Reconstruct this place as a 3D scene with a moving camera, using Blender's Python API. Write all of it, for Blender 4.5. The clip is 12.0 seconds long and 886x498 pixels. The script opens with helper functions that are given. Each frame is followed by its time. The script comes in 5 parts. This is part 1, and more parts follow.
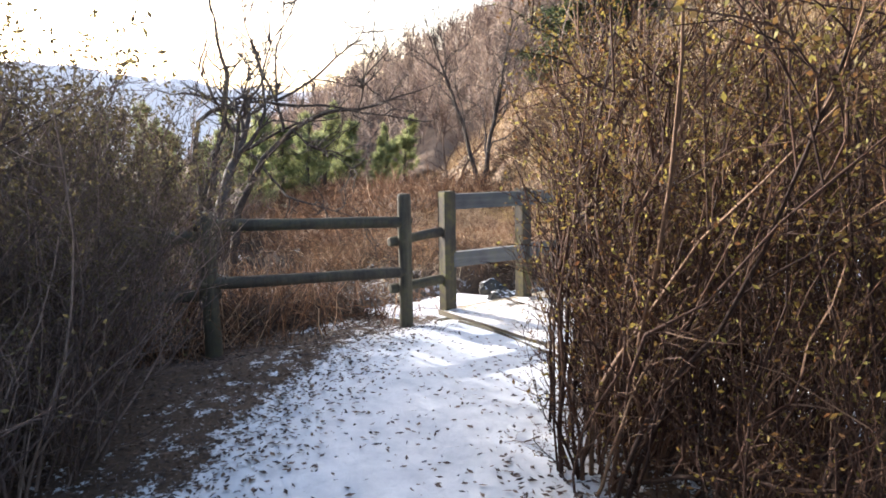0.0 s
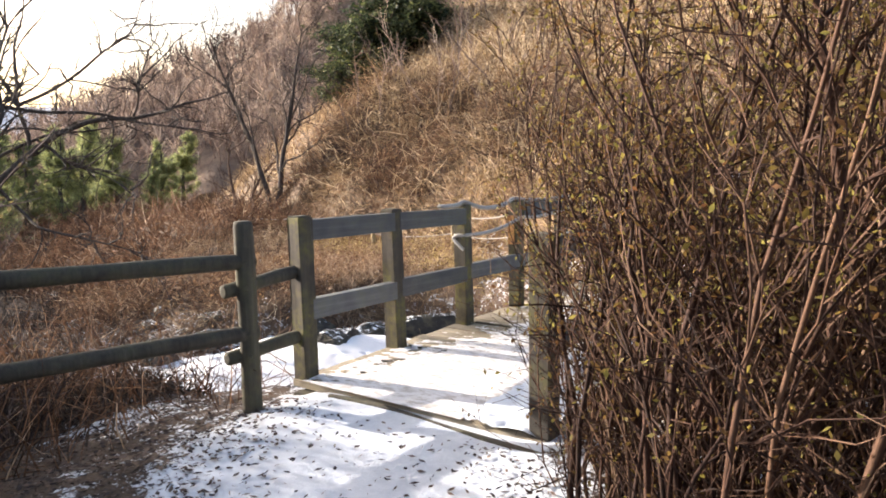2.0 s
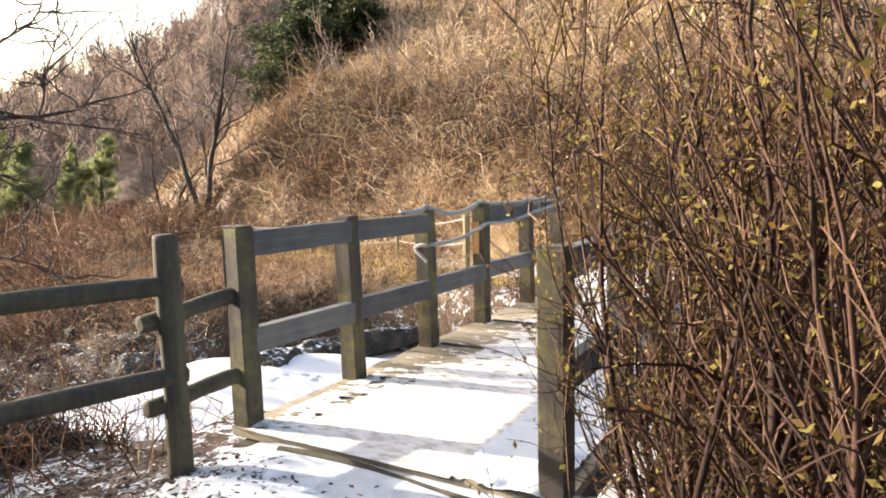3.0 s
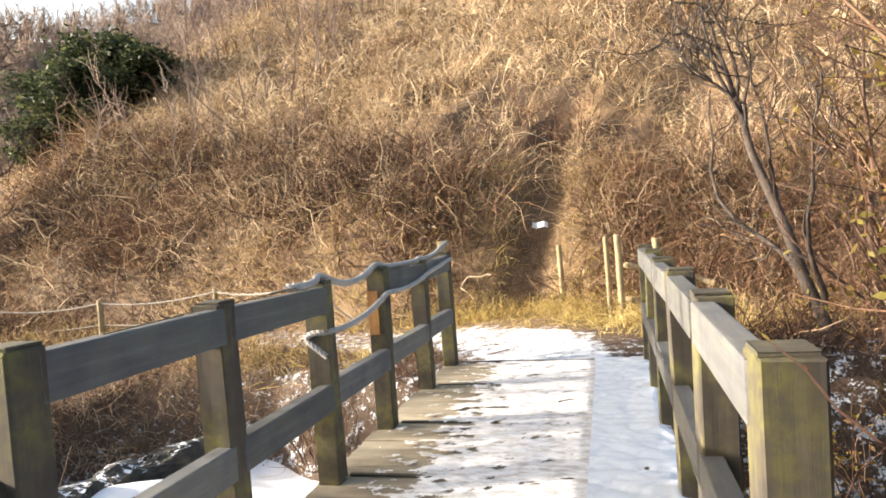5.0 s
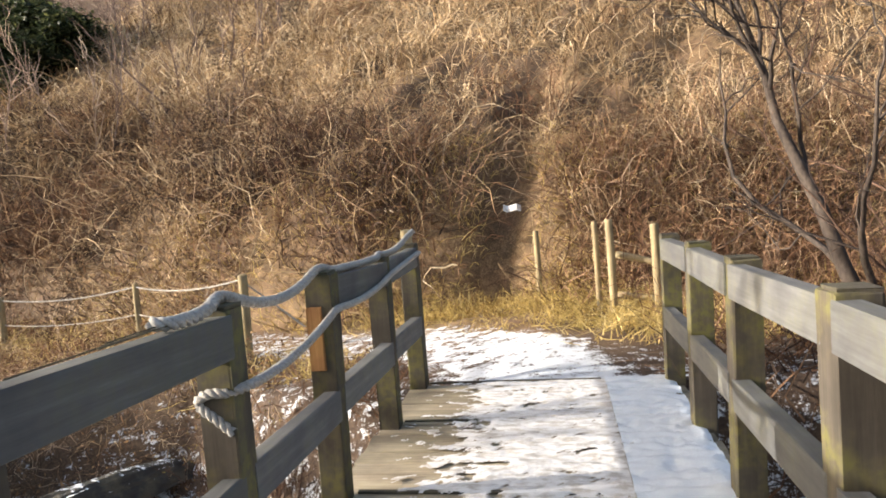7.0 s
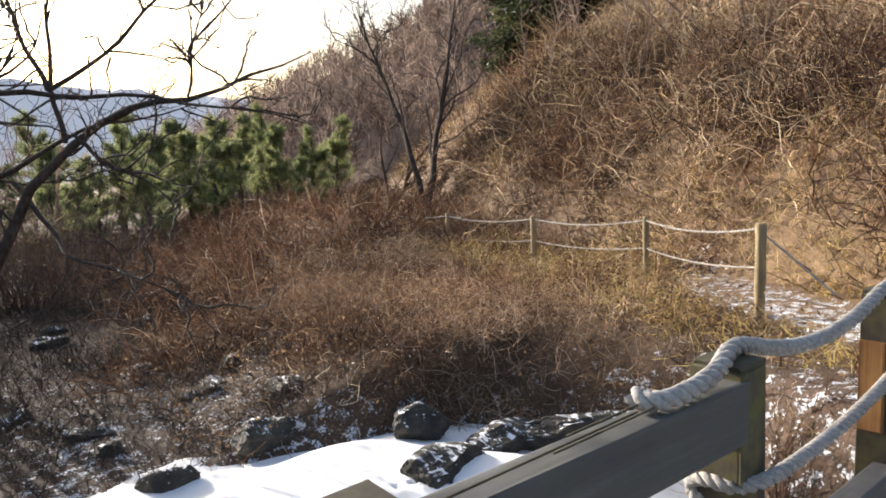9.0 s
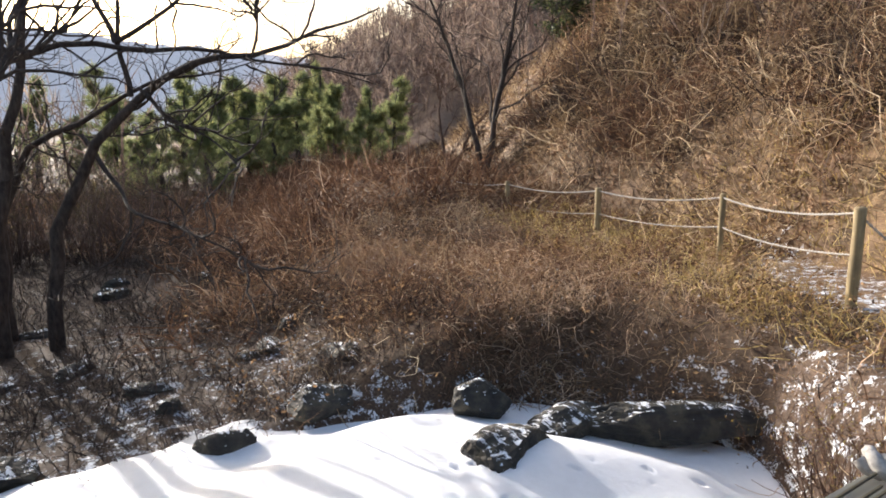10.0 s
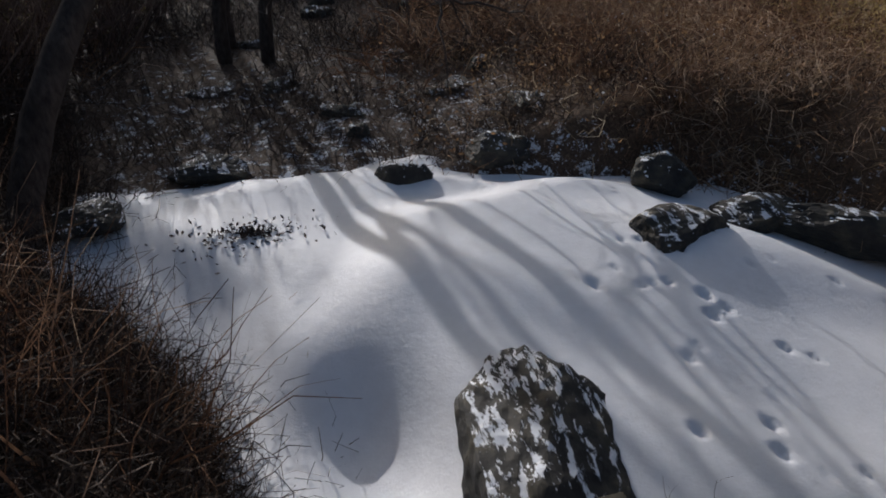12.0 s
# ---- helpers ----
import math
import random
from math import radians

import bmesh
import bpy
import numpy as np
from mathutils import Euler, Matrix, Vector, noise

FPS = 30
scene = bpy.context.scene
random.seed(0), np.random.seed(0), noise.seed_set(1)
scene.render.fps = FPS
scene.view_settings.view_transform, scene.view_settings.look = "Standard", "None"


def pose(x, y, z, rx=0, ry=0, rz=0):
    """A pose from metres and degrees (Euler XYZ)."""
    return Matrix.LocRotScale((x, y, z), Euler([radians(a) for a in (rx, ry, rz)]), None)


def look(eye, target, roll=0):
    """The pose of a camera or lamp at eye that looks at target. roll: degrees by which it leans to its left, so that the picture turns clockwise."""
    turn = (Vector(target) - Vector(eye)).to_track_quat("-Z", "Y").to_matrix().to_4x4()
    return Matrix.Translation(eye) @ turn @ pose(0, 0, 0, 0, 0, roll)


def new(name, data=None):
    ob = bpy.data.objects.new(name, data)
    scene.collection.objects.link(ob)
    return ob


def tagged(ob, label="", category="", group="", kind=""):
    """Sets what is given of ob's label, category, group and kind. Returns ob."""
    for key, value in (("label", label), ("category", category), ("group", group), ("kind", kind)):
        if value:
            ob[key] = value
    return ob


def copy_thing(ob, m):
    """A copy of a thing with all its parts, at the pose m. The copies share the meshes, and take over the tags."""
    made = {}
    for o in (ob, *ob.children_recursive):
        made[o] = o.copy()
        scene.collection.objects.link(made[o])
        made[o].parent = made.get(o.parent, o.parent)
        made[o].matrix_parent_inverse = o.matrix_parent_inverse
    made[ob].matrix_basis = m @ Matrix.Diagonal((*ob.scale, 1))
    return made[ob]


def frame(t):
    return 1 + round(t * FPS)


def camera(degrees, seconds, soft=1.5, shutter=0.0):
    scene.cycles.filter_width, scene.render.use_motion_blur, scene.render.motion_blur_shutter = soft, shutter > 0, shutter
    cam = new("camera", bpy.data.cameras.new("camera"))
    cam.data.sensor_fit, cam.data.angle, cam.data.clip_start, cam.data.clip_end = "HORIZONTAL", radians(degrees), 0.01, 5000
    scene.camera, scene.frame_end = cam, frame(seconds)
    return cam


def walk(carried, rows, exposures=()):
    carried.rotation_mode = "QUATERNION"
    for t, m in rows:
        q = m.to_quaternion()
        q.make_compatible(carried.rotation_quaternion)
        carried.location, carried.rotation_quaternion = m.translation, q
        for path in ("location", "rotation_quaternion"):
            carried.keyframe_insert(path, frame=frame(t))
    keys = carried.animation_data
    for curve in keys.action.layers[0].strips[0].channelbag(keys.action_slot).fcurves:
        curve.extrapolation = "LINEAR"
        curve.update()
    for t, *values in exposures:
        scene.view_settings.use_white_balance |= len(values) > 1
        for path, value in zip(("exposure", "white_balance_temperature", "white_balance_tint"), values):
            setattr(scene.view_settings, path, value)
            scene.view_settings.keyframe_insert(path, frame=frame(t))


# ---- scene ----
cam = camera(67.3, 12.0, soft=1.8, shutter=0.0)
PATH = [
    (0, (4.211, -3.615, 1.484), (2.582, -2.49, 1.202), -0.9),
    (0.5, (3.946, -3.472, 1.428), (2.287, -2.383, 1.177), 1.3),
    (1, (3.362, -3.527, 1.476), (1.887, -2.211, 1.173), 1.3),
    (1.5, (2.964, -3.316, 1.419), (1.586, -1.884, 1.195), -1.0),
    (2, (2.569, -3.079, 1.42), (1.382, -1.487, 1.188), -1.3),
    (2.5, (2.258, -2.869, 1.409), (1.21, -1.183, 1.165), -3.3),
    (3, (1.947, -2.591, 1.395), (0.922, -0.888, 1.172), -1.6),
    (3.5, (1.529, -2.255, 1.37), (0.754, -0.416, 1.234), -2.7),
    (5.5, (0.454, -1.133, 1.38), (-0.022, 0.808, 1.304), -4.1),
    (6, (0.352, -0.784, 1.349), (-0.082, 1.159, 1.164), -4.1),
    (6.5, (0.24, -0.379, 1.382), (-0.031, 1.59, 1.158), -2.5),
    (7, (0.166, -0.056, 1.39), (-0.176, 1.91, 1.251), -4.2),
    (7.5, (0.065, 0.263, 1.512), (-0.634, 2.123, 1.285), -3.9),
    (9.5, (-0.332, 0.561, 1.612), (-1.975, 1.665, 1.325), -2.5),
    (10, (-0.536, 0.593, 1.616), (-2.18, 1.668, 1.239), -1.3),
    (10.5, (-0.624, 0.639, 1.62), (-2.302, 1.548, 1.021), -1.2),
    (11, (-0.656, 0.707, 1.628), (-2.364, 1.427, 0.877), -1.2),
    (11.5, (-0.671, 0.765, 1.633), (-2.36, 1.295, 0.702), -1.2),
    (12, (-0.696, 0.766, 1.605), (-2.32, 1.229, 0.533), 0.8),
]
walk(cam, [(t, look(e, g, r)) for t, e, g, r in PATH],
     [(0.0, 1.76, 5950, 13), (1.0, 1.62, 6050, 13), (2.0, 1.55, 6300, 14), (2.5, 1.7, 6350, 13), (3.0, 1.7, 6450, 12), (3.5, 1.5, 6550, 12),
      (5.5, 1.6, 6450, 9), (6.0, 1.25, 6400, 9), (6.5, 1.42, 6350, 8), (7.0, 1.15, 6400, 10), (7.5, 1.2, 6350, 9), (9.5, 0.92, 6050, 12), (10.2, 0.95, 6050, 12),
      (10.6, 0.8, 6000, 12), (11.0, 0.42, 5800, 12), (11.5, 0.05, 5700, 11), (12.0, -0.85, 5600, 12)])

# ---- sky and sun ----
SUN_AZ, SUN_EL = 190.0, 16.4
world = bpy.data.worlds.new("world")
scene.world = world
world.use_nodes = True
wn = world.node_tree
sky = wn.nodes.new("ShaderNodeTexSky")
sky.sky_type = "NISHITA"
sky.sun_disc = False
sky.sun_elevation = radians(SUN_EL)
sky.sun_rotation = radians(90.0 - SUN_AZ)
sky.dust_density = 6.0
sky.air_density = 1.2
wn.links.new(sky.outputs[0], wn.nodes["Background"].inputs[0])
wn.nodes["Background"].inputs[1].default_value = 0.15
sun = new("sun", bpy.data.lights.new("sun", "SUN"))
sun.data.energy = 5.0
sun.data.angle = radians(0.6)
sun.data.color = (1.0, 0.90, 0.77)
sdir = Vector((math.cos(radians(SUN_AZ)) * math.cos(radians(SUN_EL)), math.sin(radians(SUN_AZ)) * math.cos(radians(SUN_EL)), math.sin(radians(SUN_EL))))
sun.matrix_world = look(sdir * 50, (0, 0, 0))

rng = np.random.default_rng(7)


# ---- materials ----
class Nodes:
    """A small builder for node materials."""

    def __init__(self, name):
        self.mat = bpy.data.materials.new(name)
        self.mat.use_nodes = True
        self.t = self.mat.node_tree
        self.b = self.t.nodes["Principled BSDF"]

    def put(self, value, socket):
        if isinstance(value, bpy.types.NodeSocket):
            self.t.links.new(value, socket)
        elif isinstance(value, (tuple, list)) and len(value) == 3 and socket.type == "RGBA":
            socket.default_value = (*value, 1.0)
        else:
            socket.default_value = value

    def node(self, kind, out=0, **ins):
        n = self.t.nodes.new(kind)
        for k, v in ins.items():
            self.put(v, n.inputs[k.replace("_", " ")])
        return n.outputs[out]

    def coords(self, local=True, scale=(1, 1, 1)):
        if local:
            src = self.node("ShaderNodeTexCoord", 3)
        else:
            src = self.node("ShaderNodeNewGeometry", 0)
        m = self.t.nodes.new("ShaderNodeMapping")
        m.inputs["Scale"].default_value = scale
        self.t.links.new(src, m.inputs[0])
        return m.outputs[0]

    def noise(self, vec, scale, detail=5.0, rough=0.6):
        return self.node("ShaderNodeTexNoise", 0, Vector=vec, Scale=scale, Detail=detail, Roughness=rough)

    def ramp(self, fac, *stops):
        n = self.t.nodes.new("ShaderNodeValToRGB")
        e = n.color_ramp.elements
        while len(e) < len(stops):
            e.new(0.5)
        for el, (p, c) in zip(e, stops):
            el.position = p
            el.color = (*c, 1.0) if isinstance(c, (tuple, list)) else (c, c, c, 1.0)
        self.t.links.new(fac, n.inputs[0])
        return n.outputs[0]

    def mix(self, fac, a, b, blend="MIX"):
        n = self.t.nodes.new("ShaderNodeMix")
        n.data_type, n.blend_type = "RGBA", blend
        self.put(fac, n.inputs[0])
        self.put(a, n.inputs[6])
        self.put(b, n.inputs[7])
        return n.outputs[2]

    def math(self, op, a, b=0.0):
        n = self.t.nodes.new("ShaderNodeMath")
        n.operation = op
        self.put(a, n.inputs[0])
        self.put(b, n.inputs[1])
        return n.outputs[0]

    def attr(self, name):
        n = self.t.nodes.new("ShaderNodeAttribute")
        n.attribute_name = name
        return n.outputs[2]

    def island(self):
        return self.node("ShaderNodeNewGeometry", 8)

    def objrand(self):
        return self.node("ShaderNodeObjectInfo", 5)

    def done(self, color, rough=0.8, bump=None, strength=0.4, dist=0.01, metal=0.0, spec=0.3):
        self.put(color, self.b.inputs["Base Color"])
        self.put(rough, self.b.inputs["Roughness"])
        self.put(metal, self.b.inputs["Metallic"])
        self.put(spec, self.b.inputs["Specular IOR Level"])
        if bump is not None:
            bn = self.t.nodes.new("ShaderNodeBump")
            bn.inputs["Strength"].default_value = strength
            bn.inputs["Distance"].default_value = dist
            self.t.links.new(bump, bn.inputs["Height"])
            self.t.links.new(bn.outputs[0], self.b.inputs["Normal"])
        return self.mat


def wood_mat(name, dark, light, lichen, amount, grain=(40, 40, 2.0)):
    """Weathered timber with grain along local z, stains and green-yellow lichen."""
    m = Nodes(name)
    g = m.noise(m.coords(True, grain), 1.0, 8.0, 0.7)
    s = m.noise(m.coords(False), 3.5, 4.0)
    col = m.ramp(g, (0.28, dark), (0.55, tuple((a + b) / 2 for a, b in zip(dark, light))), (0.75, light))
    col = m.mix(m.ramp(s, (0.4, 0.0), (0.7, 0.55)), col, tuple(c * 0.6 for c in dark))
    fine = m.noise(m.coords(False), 22.0, 5.0)
    lm = m.math("MULTIPLY", m.ramp(s, (0.42, 1.0), (0.58, 0.0)), m.ramp(fine, (0.4, 0.2), (0.6, 1.0)))
    col = m.mix(m.math("MULTIPLY", lm, amount), col, lichen)
    col = m.mix(1.0, col, m.ramp(m.objrand(), (0.0, 0.78), (1.0, 1.12)), "MULTIPLY")
    return m.done(col, 0.85, g, 0.35, 0.004)


M_POST = wood_mat("post_wood", (0.055, 0.047, 0.038), (0.125, 0.108, 0.088), (0.15, 0.14, 0.042), 0.8)
M_RAIL = wood_mat("rail_wood", (0.098, 0.1, 0.104), (0.19, 0.192, 0.197), (0.15, 0.15, 0.08), 0.3, (40, 2.0, 40))
M_PLANK = wood_mat("plank_wood", (0.25, 0.205, 0.145), (0.52, 0.45, 0.34), (0.3, 0.28, 0.14), 0.2, (2.0, 40, 40))
M_LOG = wood_mat("round_log_wood", (0.05, 0.043, 0.034), (0.135, 0.118, 0.09), (0.12, 0.12, 0.055), 0.4)
M_RAW = wood_mat("raw_broken_wood", (0.16, 0.07, 0.025), (0.40, 0.22, 0.09), (0.3, 0.2, 0.06), 0.2, (50, 50, 1.5))
M_STAKE = wood_mat("stake_wood", (0.22, 0.17, 0.10), (0.48, 0.39, 0.24), (0.3, 0.26, 0.1), 0.2, (30, 30, 2.0))


def rope_mat():
    m = Nodes("rope_fibre")
    n = m.noise(m.coords(False), 90.0, 4.0)
    s = m.noise(m.coords(False), 6.0, 3.0)
    col = m.ramp(n, (0.3, (0.27, 0.26, 0.25)), (0.7, (0.54, 0.52, 0.49)))
    col = m.mix(m.ramp(s, (0.4, 0.0), (0.75, 0.5)), col, (0.3, 0.27, 0.23))
    return m.done(col, 0.9, n, 0.6, 0.004)


M_ROPE = rope_mat()


def twig_mat(name, stops, rough=0.8, glow=0.0, patch=0.0, tone=False):
    """Thin stems, each of its own tone."""
    m = Nodes(name)
    fac = m.attr("tone") if tone else m.island()
    if patch:
        # whole plants differ in age and so in tone
        big = m.math("SUBTRACT", m.noise(m.coords(False), 0.9, 4.0, 0.6), 0.5)
        fac = m.math("ADD", m.math("MULTIPLY", fac, 0.75), m.math("ADD", m.math("MULTIPLY", big, patch), 0.12))
    col = m.ramp(fac, *stops)
    n = m.noise(m.coords(False), 30.0, 3.0)
    col = m.mix(1.0, col, m.ramp(n, (0.3, 0.7), (0.7, 1.2)), "MULTIPLY")
    m.done(col, rough, spec=0.2)
    if glow:
        t = m.t.nodes.new("ShaderNodeBsdfTranslucent")
        m.t.links.new(col, t.inputs[0])
        x = m.t.nodes.new("ShaderNodeMixShader")
        x.inputs[0].default_value = glow
        m.t.links.new(m.b.outputs[0], x.inputs[1])
        m.t.links.new(t.outputs[0], x.inputs[2])
        m.t.links.new(x.outputs[0], m.t.nodes["Material Output"].inputs[0])
    return m.mat


M_TWIG = twig_mat("bush_twigs", ((0.0, (0.026, 0.014, 0.010)), (0.5, (0.066, 0.034, 0.023)), (0.88, (0.122, 0.068, 0.042)), (1.0, (0.18, 0.115, 0.072))))
M_LEAF = twig_mat("bush_leaves", ((0.0, (0.12, 0.055, 0.025)), (0.4, (0.17, 0.105, 0.034)), (0.8, (0.22, 0.175, 0.045)), (1.0, (0.32, 0.28, 0.075))), 0.6, 0.5)
M_DARKTWIG = twig_mat("dark_bush_twigs", ((0.0, (0.055, 0.039, 0.037)), (0.6, (0.13, 0.092, 0.08)), (1.0, (0.25, 0.185, 0.155))))
# twig tones darkened to carry the shade of the bank and stream bed
M_SHADEWEED = twig_mat("shade_dark_weeds", ((0.0, (0.025, 0.019, 0.016)), (0.6, (0.06, 0.043, 0.033)), (1.0, (0.14, 0.10, 0.075))))
M_DARKLEAF = twig_mat("dark_bush_leaves", ((0.0, (0.05, 0.04, 0.03)), (0.6, (0.10, 0.082, 0.045)), (1.0, (0.17, 0.14, 0.06))), 0.8, 0.4)
M_VINE = twig_mat("dead_vines", ((0.0, (0.07, 0.042, 0.026)), (0.4, (0.22, 0.145, 0.08)), (0.75, (0.46, 0.33, 0.19)), (1.0, (0.74, 0.60, 0.42))), 0.8, 0.22, tone=True)
M_RUSSET = twig_mat("russet_brush", ((0.0, (0.05, 0.026, 0.018)), (0.45, (0.16, 0.088, 0.052)), (0.8, (0.33, 0.205, 0.125)), (1.0, (0.62, 0.47, 0.33))), 0.8, 0.2, tone=True)
M_THORN = twig_mat("dark_thorn_brush", ((0.0, (0.03, 0.021, 0.018)), (0.6, (0.085, 0.058, 0.044)), (1.0, (0.20, 0.14, 0.105))), tone=True)
M_PALE = twig_mat("pale_brush", ((0.0, (0.20, 0.135, 0.08)), (0.5, (0.48, 0.36, 0.22)), (1.0, (0.80, 0.67, 0.48))), 0.8, 0.35, tone=True)
M_GRASS = twig_mat("dry_grass", ((0.0, (0.22, 0.14, 0.045)), (0.5, (0.52, 0.40, 0.15)), (1.0, (0.80, 0.66, 0.33))), 0.7, 0.45, tone=True)
M_CURLED = twig_mat("curled_leaves", ((0.0, (0.07, 0.04, 0.025)), (0.6, (0.22, 0.13, 0.07)), (1.0, (0.42, 0.27, 0.14))), 0.8, 0.35)
M_LITTER = twig_mat("leaf_litter", ((0.0, (0.045, 0.035, 0.034)), (0.6, (0.09, 0.065, 0.055)), (1.0, (0.18, 0.125, 0.095))))
M_WOODS = twig_mat("bare_woods", ((0.0, (0.10, 0.07, 0.062)), (0.5, (0.25, 0.185, 0.155)), (1.0, (0.52, 0.42, 0.34))), 0.8, 0.3, tone=True)
M_NEEDLE = twig_mat("pine_needles", ((0.0, (0.11, 0.135, 0.065)), (0.55, (0.24, 0.275, 0.125)), (1.0, (0.44, 0.45, 0.19))), 0.6, 0.5)
M_DEEPGREEN = twig_mat("deep_evergreen_leaves", ((0.0, (0.016, 0.026, 0.014)), (0.6, (0.045, 0.062, 0.03)), (1.0, (0.15, 0.165, 0.065))), 0.6, 0.35)


def bark_mat(name, a, b):
    m = Nodes(name)
    n = m.noise(m.coords(False, (1, 1, 0.35)), 26.0, 6.0)
    s = m.noise(m.coords(False), 4.0, 3.0)
    col = m.mix(m.ramp(s, (0.35, 0.0), (0.7, 0.6)), m.ramp(n, (0.3, a), (0.7, b)), tuple(c * 0.6 for c in a))
    return m.done(col, 0.9, n, 0.7, 0.01)


M_BARK = bark_mat("dark_bark", (0.035, 0.027, 0.024), (0.12, 0.095, 0.08))
M_BARK2 = bark_mat("red_brown_bark", (0.07, 0.04, 0.03), (0.19, 0.12, 0.085))


def rock_mat():
    m = Nodes("snowy_rock")
    c = m.coords(False)
    n = m.noise(c, 5.0, 8.0, 0.65)
    v = m.node("ShaderNodeTexVoronoi", 0, Vector=c, Scale=7.0)
    col = m.ramp(n, (0.3, (0.02, 0.02, 0.02)), (0.5, (0.045, 0.042, 0.037)), (0.75, (0.12, 0.105, 0.07)))
    up = m.t.nodes.new("ShaderNodeSeparateXYZ")
    m.t.links.new(m.node("ShaderNodeNewGeometry", 1), up.inputs[0])
    streak = m.noise(m.coords(False, (1.0, 2.6, 1.0)), 6.0, 9.0, 0.72)
    h = m.math("ADD", up.outputs[2], m.math("MULTIPLY", m.math("SUBTRACT", streak, 0.5), 2.4))
    sn = m.ramp(m.math("MULTIPLY", h, 0.5), (0.515, 0.0), (0.54, 1.0))
    col = m.mix(sn, col, (0.82, 0.84, 0.88))
    return m.done(col, 0.75, m.math("ADD", n, v), 0.8, 0.03)


M_ROCK = rock_mat()


def snow_mat(name, tone, mud=0.0):
    m = Nodes(name)
    c = m.coords(False)
    n = m.noise(c, 9.0, 8.0, 0.65)
    f = m.noise(c, 70.0, 4.0)
    col = m.ramp(n, (0.3, tuple(t * 0.93 for t in tone)), (0.7, tone))
    if mud:
        scuff = m.noise(m.coords(False, (0.55, 1.3, 1.0)), 16.0, 7.0, 0.7)
        col = m.mix(m.math("MULTIPLY", m.ramp(scuff, (0.47, 0.0), (0.6, 1.0)), mud), col, (0.40, 0.36, 0.31))
    return m.done(col, 0.6, m.math("ADD", n, m.math("MULTIPLY", f, 0.25)), 0.35, 0.02, spec=0.25)


M_SNOW = snow_mat("clean_snow", (0.86, 0.87, 0.90))
M_STRIP = snow_mat("fresh_blue_snow", (0.74, 0.79, 0.86))
M_WORN = snow_mat("trodden_snow", (0.80, 0.79, 0.79), 0.75)


def ground_mat():
    """Soil with leaf mould, dry hill ground and trodden snow, laid by masks."""
    m = Nodes("ground_soil")
    c = m.coords(False)
    big = m.noise(c, 0.9, 5.0)
    mid = m.noise(c, 7.0, 6.0, 0.65)
    fine = m.noise(c, 42.0, 5.0, 0.65)
    soil = m.ramp(fine, (0.3, (0.03, 0.02, 0.014)), (0.55, (0.085, 0.055, 0.037)), (0.75, (0.17, 0.11, 0.07)))
    dry = m.ramp(fine, (0.3, (0.08, 0.048, 0.027)), (0.52, (0.21, 0.14, 0.076)), (0.72, (0.40, 0.29, 0.165)))
    tuft = m.noise(c, 3.2, 9.0, 0.72)
    dry = m.mix(1.0, dry, m.ramp(tuft, (0.36, 0.35), (0.5, 0.9), (0.64, 1.35)), "MULTIPLY")
    dry = m.mix(m.ramp(big, (0.4, 0.0), (0.65, 0.7)), dry, m.ramp(fine, (0.3, (0.08, 0.045, 0.03)), (0.7, (0.23, 0.14, 0.085))))
    col = m.mix(m.attr("dry"), soil, dry)
    s = m.math("ADD", m.attr("snow"), m.math("MULTIPLY", m.math("SUBTRACT", m.math("ADD", m.math("MULTIPLY", mid, 0.6), m.math("MULTIPLY", fine, 0.4)), 0.5), 2.2))
    sm = m.ramp(s, (0.46, 0.0), (0.56, 1.0))
    snow = m.ramp(mid, (0.3, (0.52, 0.56, 0.62)), (0.62, (0.72, 0.75, 0.80)))
    col = m.mix(sm, col, snow)
    h = m.math("ADD", m.math("MULTIPLY", mid, 0.7), m.math("ADD", m.math("MULTIPLY", fine, 0.35), m.math("MULTIPLY", sm, 0.25)))
    return m.done(col, 0.85, h, 0.6, 0.03)


M_GROUND = ground_mat()


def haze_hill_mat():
    m = Nodes("haze_painted_hill")
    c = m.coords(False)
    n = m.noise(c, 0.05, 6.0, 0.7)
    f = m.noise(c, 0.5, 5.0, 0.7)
    # distance haze is painted in: pale base colours plus a faint glow
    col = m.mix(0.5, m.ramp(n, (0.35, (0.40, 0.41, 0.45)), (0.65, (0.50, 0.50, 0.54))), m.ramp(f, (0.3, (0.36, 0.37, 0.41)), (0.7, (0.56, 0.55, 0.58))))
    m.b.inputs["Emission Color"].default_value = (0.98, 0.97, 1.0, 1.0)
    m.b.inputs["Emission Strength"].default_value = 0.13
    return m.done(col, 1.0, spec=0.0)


M_FAR = haze_hill_mat()


def ridge_mat():
    m = Nodes("ridge_floor")
    c = m.coords(False)
    n = m.noise(c, 0.4, 6.0, 0.7)
    f = m.noise(c, 5.0, 5.0, 0.7)
    col = m.mix(0.5, m.ramp(n, (0.35, (0.15, 0.11, 0.095)), (0.65, (0.30, 0.23, 0.18))), m.ramp(f, (0.3, (0.08, 0.06, 0.05)), (0.7, (0.26, 0.20, 0.15))))
    return m.done(col, 1.0, f, 0.6, 0.3, spec=0.0)


M_RIDGE = ridge_mat()


